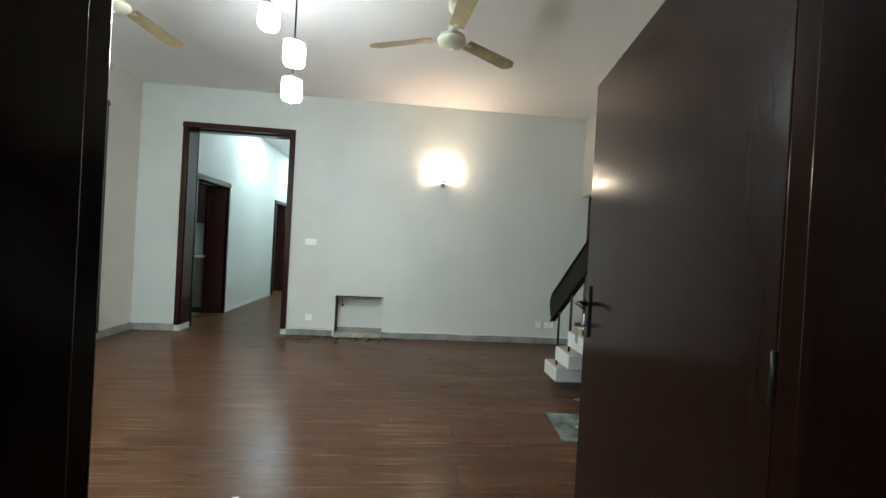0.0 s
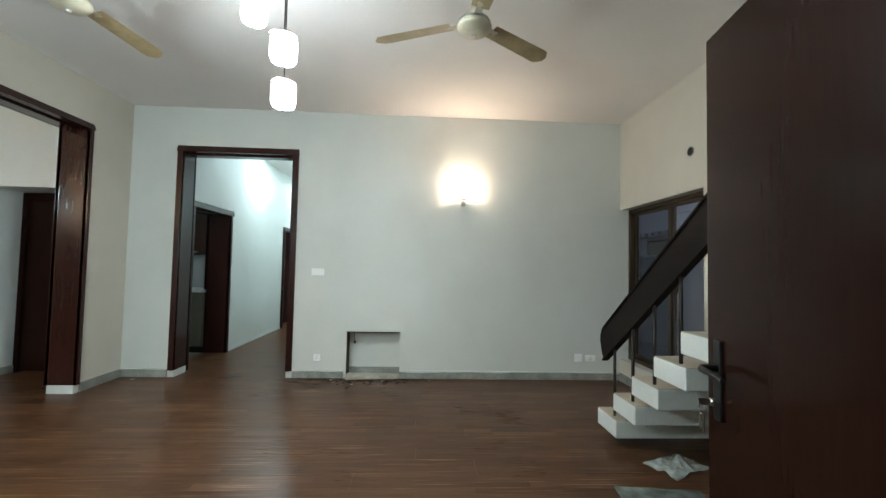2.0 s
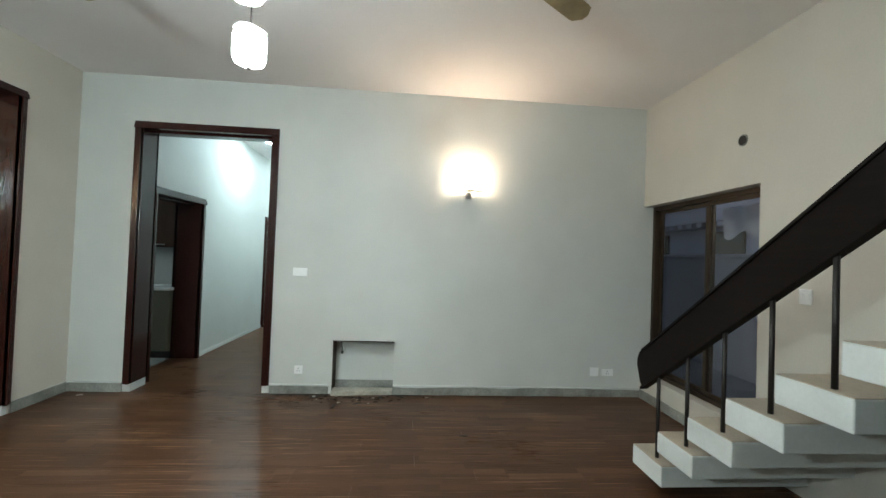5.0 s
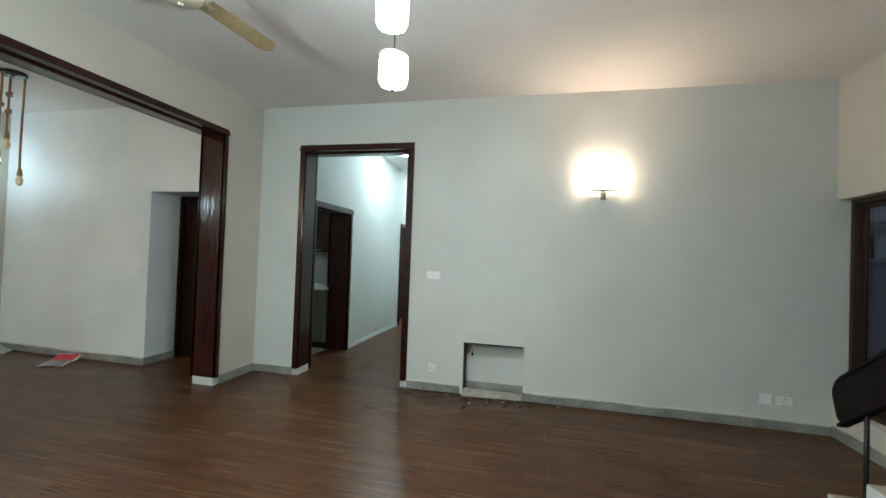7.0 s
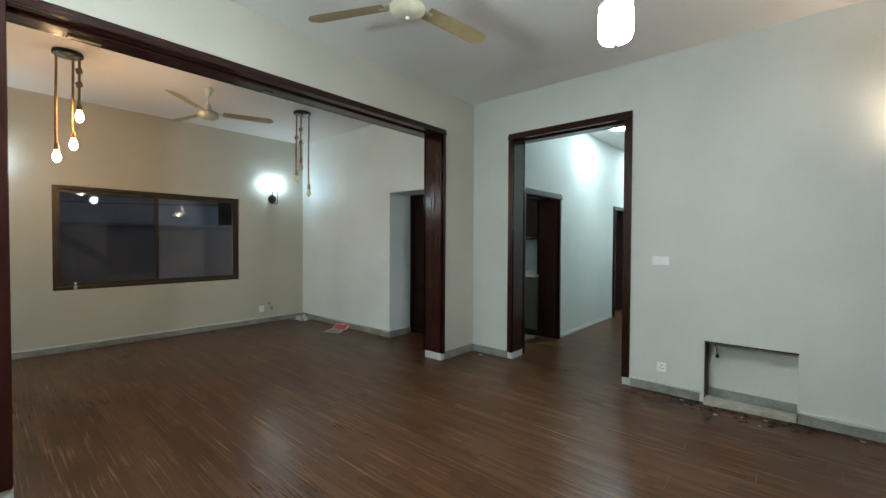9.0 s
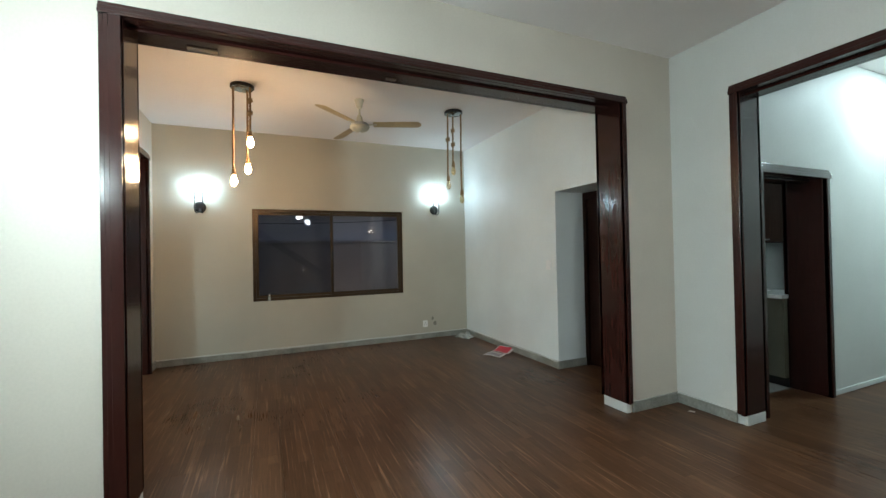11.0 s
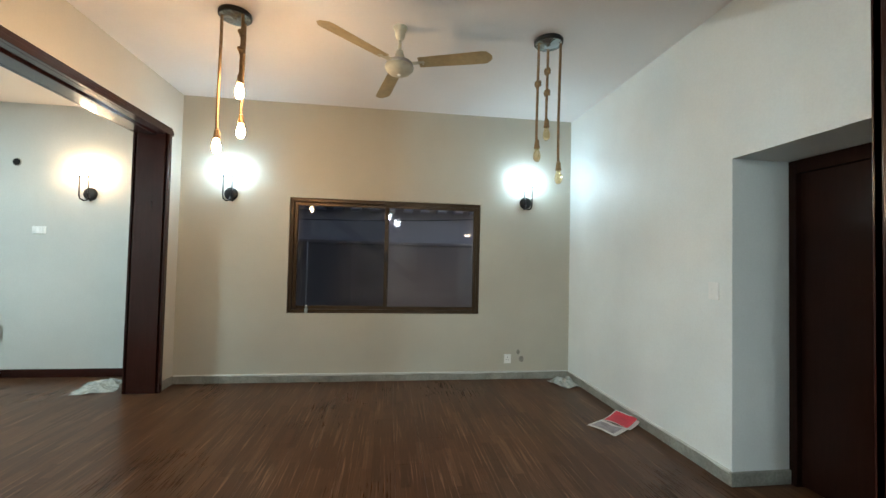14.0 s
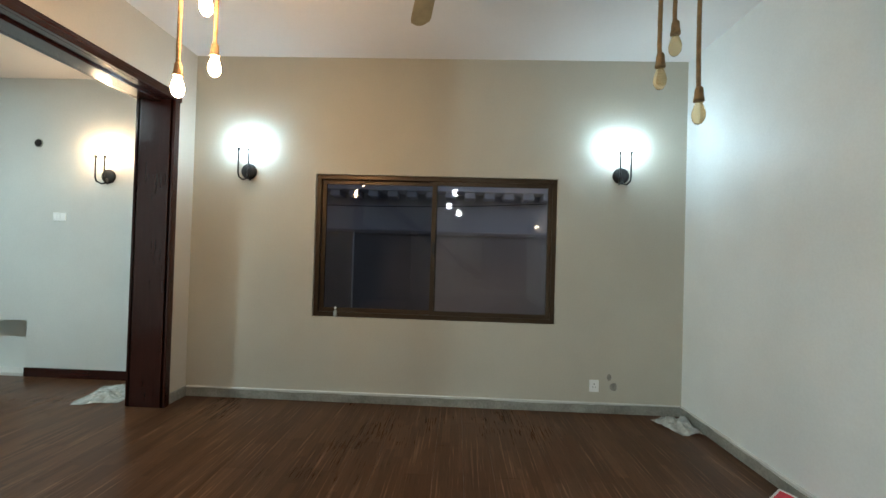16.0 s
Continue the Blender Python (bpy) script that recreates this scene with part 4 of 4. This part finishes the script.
part("slab", box(-5.44, -3.022, 7.12, 7.756, 0.902, 0.94, 0.005), WORKTOP, ob)

# ---- outside ----
structure("ground", box(-60, 60, -60, 60, -0.5, -0.15), CONCRETE, "grey paved ground outside", "ground")
bm = bmesh.new()
bx(bm, -9.75, -9.55, -6, 14, -0.15, 1.69)
bx(bm, -9.78, -9.52, -6, 14, 1.69, 1.75, 0.01)
structure("boundary_wall", bm, RENDER, "grey rendered boundary wall outside the window", "wall")
bm = bmesh.new()
bx(bm, 5.0, 5.2, -4, 14, -0.15, 1.62)
bx(bm, 4.97, 5.23, -4, 14, 1.62, 1.68, 0.01)
structure("boundary_wall", bm, RENDER, "grey rendered boundary wall beyond the glass door", "wall")


def far_house(name, x0, x1, y0, y1, facing, sills):
    ob = root(name, "pale two-storey neighbouring house at dusk", "house")
    part("wall", box(x0, x1, y0, y1, -0.15, 6.4), HOUSE, ob)
    part("roof", box(x0 - 0.4, x1 + 0.4, y0 - 0.4, y1 + 0.4, 6.4, 6.65, 0.02), RENDER, ob)
    xf = x1 if facing > 0 else x0
    part("ledge", box(min(xf, xf + facing * 0.5), max(xf, xf + facing * 0.5), y0, y1, 2.75, 2.9, 0.01), HOUSE, ob)
    for yb in np.arange(y0 + 0.2, y1, 0.42):
        part("bracket", box(min(xf, xf + facing * 0.46), max(xf, xf + facing * 0.46), yb - 0.11, yb + 0.11, 2.62, 2.748, 0.01), HOUSE, ob)
    for yc in np.arange(y0 + 1.6, y1 - 1, 3.2):
        for zc in sills:
            w = part("window", box(min(xf, xf + facing * 0.03), max(xf, xf + facing * 0.03), yc - 0.7, yc + 0.7, zc, zc + 1.3, 0.005), BRONZE, ob)
            part("pane", box(min(xf + facing * 0.031, xf + facing * 0.04), max(xf + facing * 0.031, xf + facing * 0.04), yc - 0.63, yc + 0.63, zc + 0.07, zc + 1.23), DARK_GLASS, w)


far_house("house", -22, -12.5, -9, 5.6, 1, (4.0,))
far_house("house", -24, -13.6, 5.62, 15, 1, (1.9, 4.4))
far_house("house", 9, 17, -2, 30, -1, (1.2, 4.0))

ob = root("wall_pipe", "thin pale pipe upright against the boundary wall", "pipe")
part("pipe", tube(bmesh.new(), [(-9.52, 1.955, -0.15), (-9.52, 1.955, 1.70)], 0.012, 10), PLASTIC, ob)
for z in (0.3, 1.2):
    part("clip", box(-9.552, -9.506, 1.93, 1.98, z, z + 0.02, 0.002), STEEL, ob)

ob = root("clothes_line", "white cloth hanging on a line outside", "clothes line", at=(0, 0, 0))
part("line", tube(bmesh.new(), [(3.9, 2.5, 2.25), (3.9, 4.0, 2.205), (3.9, 5.6, 2.19), (3.9, 6.1, 2.19), (3.9, 8.0, 2.25)], 0.003, 6), BLACK, ob)
for yp in (2.5, 8.0):
    part("post", tube(bmesh.new(), [(3.9, yp, -0.15), (3.9, yp, 2.36)], 0.025, 10), IRON, ob)
bm = bmesh.new()
vs = [[bm.verts.new((3.9 + 0.03 * math.sin(i * 1.1) * (1 - j / 8), 5.58 + 0.062 * i, 2.19 - (0.34 + 0.05 * math.sin(i * 0.9)) * j / 8)) for j in range(9)] for i in range(11)]
for i in range(10):
    for j in range(8):
        bm.faces.new((vs[i][j], vs[i + 1][j], vs[i + 1][j + 1], vs[i][j + 1])).smooth = True
part("cloth", bm, CLOTH, ob, "white cotton cloth")
ob = root("overhead_cable", "black cable slung across outside the window", "cable")
part("wire", tube(bmesh.new(), [(-9.0, -2.0 + 1.0 * i, 2.05 + 0.012 * (i - 4) ** 2) for i in range(12)], 0.006, 6), BLACK, ob)
for yp in (-2.0, 9.0):
    part("pole", tube(bmesh.new(), [(-9.0, yp, -0.15), (-9.0, yp, 2.7)], 0.03, 10), IRON, ob)

# unseen porch added behind the entrance to enclose it and keep it dark
bm = bmesh.new()
for a in ((-3.3, -3.1, -2.6, 0.6, -0.15, 3.0), (3.0, 3.2, -2.6, 0.6, -0.15, 3.0), (-3.3, 3.2, -2.8, -2.6, -0.15, 3.0)):
    bx(bm, *a)
structure("wall_porch", bm, RENDER, "unseen grey walls added to enclose the porch", "wall")
structure("ceiling_porch", box(-3.3, 3.2, -2.8, 0.6, 3.0, 3.15), CEILING, "unseen ceiling added to enclose the porch", "ceiling")
structure("floor_porch", box(-3.3, 3.2, -2.6, 0.93, -0.012, -0.002), CONCRETE, "grey concrete porch floor", "floor")

# ---- floor planks ----
PW, PL, GAP = 0.1935, 1.22, 0.0005


def plank_mesh(length, width):
    bm = bmesh.new()
    bx(bm, -length / 2 + GAP / 2, length / 2 - GAP / 2, -width / 2 + GAP / 2, width / 2 - GAP / 2, -0.011, 0.0)
    bmesh.ops.bevel(bm, geom=[e for e in bm.edges if all(v.co.z > -0.001 for v in e.verts)], offset=0.0004, segments=1, affect="EDGES")
    me = bpy.data.meshes.new("plank")
    bm.to_mesh(me)
    bm.free()
    me.materials.append(LAMINATE)
    return me


shared = {}


def lay_planks(x1, y0, y1, shift=0):
    n = math.ceil((y1 - y0) / PW - 1e-6)
    for r in range(n):
        ya, yb = y0 + r * PW, min(y1, y0 + (r + 1) * PW)
        x0 = DX0 + 0.001 if ya > DY0 and yb < DY1 else HX0 - 0.002
        x = x0 - ((r + shift) * 0.41) % PL
        while x < x1 - 1e-6:
            a, b = max(x, x0), min(x + PL, x1)
            x += PL
            if b - a < 0.01 or yb - ya < 0.01:
                continue
            key = (round(b - a, 3), round(yb - ya, 3))
            if key not in shared:
                shared[key] = plank_mesh(*key)
            ob = new("plank", shared[key])
            ob.parent = floor
            ob.location = ((a + b) / 2, (ya + yb) / 2, 0.0)


def joined_planks(name, x0, x1, y0, y1):
    verts, faces = [], []
    r, y = 0, y0
    while y < y1 - 1e-6:
        yb, x = min(y + PW, y1), x0 - (r * 0.41) % PL
        while x < x1 - 1e-6:
            a, b = max(x, x0), min(x + PL, x1)
            x += PL
            if b - a > 0.01:
                i, g = len(verts), GAP / 2
                verts += [(a + g, y + g, 0), (b - g, y + g, 0), (b - g, yb - g, 0), (a + g, yb - g, 0), (a + g, y + g, -0.011), (b - g, y + g, -0.011), (b - g, yb - g, -0.011), (a + g, yb - g, -0.011)]
                faces += [(i, i + 1, i + 2, i + 3), (i, i + 4, i + 5, i + 1), (i + 1, i + 5, i + 6, i + 2), (i + 2, i + 6, i + 7, i + 3), (i + 3, i + 7, i + 4, i)]
        y, r = yb, r + 1
    me = bpy.data.meshes.new(name)
    me.from_pydata(verts, [], faces)
    me.materials.append(LAMINATE)
    ob = new(name, me)
    ob.parent = floor
    tagged(ob, "", "", "", "stuff")


lay_planks(HX1 - 0.001, HY0 + 0.002, HY1 - 0.001)
SOUTH_ROW, NORTH_ROW = HY0 + 0.002 + PW, HY0 + 0.002 + PW * 24
joined_planks("south_edge_planks", DX0 + 0.001, DX1, DY0, SOUTH_ROW)
joined_planks("north_edge_planks", DX0 + 0.001, DX1, NORTH_ROW, DY1)
joined_planks("corridor_planks", -2.718, -1.202, HY1, 11.19)
joined_planks("recess_planks", -4.61, DX1 - 0.004, DY1, 6.13)
joined_planks("lounge_planks", -7.405, -3.63, -3.99, DY0)
joined_planks("threshold_planks", -3.02, -2.719, 6.2, 7.265)
joined_planks("threshold_planks", -3.02, -2.719, 9.645, 10.515)
structure("floor_kitchen", box(-5.9, -3.021, 6.14, 7.76, -0.012, 0.002), CONCRETE, "pale tiled kitchen floor", "floor")
structure("floor_far_room", box(-5.0, -3.021, 8.6, 11.9, -0.012, 0.002), TILE, "pale tiled floor of the far room", "floor")


# ---- crumbs of plaster and dirt below the alcove ----
CRUMB_DARK = surface("dirt_crumb", (0.035, 0.024, 0.017), 0.9, 0.3, 60, 8, 0.3)
CRUMB_PALE = surface("plaster_crumb", (0.50, 0.48, 0.42), 0.9, 0.2, 60, 8, 0.3)
rng = random.Random(41)
bm_dark, bm_pale = bmesh.new(), bmesh.new()
for k in range(150):
    x = -0.45 + rng.gauss(0, 0.36)
    y = HY1 - 0.035 - abs(rng.gauss(0, 0.10))
    if not -1.3 < x < 2.0 or (-0.69 < x < -0.01 and y > HY1 - 0.09):
        continue
    s = rng.uniform(0.003, 0.012)
    made = bmesh.ops.create_icosphere(bm_pale if k % 9 == 0 else bm_dark, subdivisions=1, radius=s)["verts"]
    for v in made:
        v.co *= rng.uniform(0.75, 1.25)
        v.co = Vector((v.co.x * 1.9 + x, v.co.y * 1.2 + y, max(v.co.z * 0.5 + s * 0.4, 0.0) + 0.0005))
tagged(part("dirt_crumbs", bm_dark, CRUMB_DARK), "dark dirt scattered on the floor below the alcove", "dirt", "", "stuff")
tagged(part("plaster_crumbs", bm_pale, CRUMB_PALE), "pale plaster crumbs scattered on the wooden floor", "debris", "", "stuff")
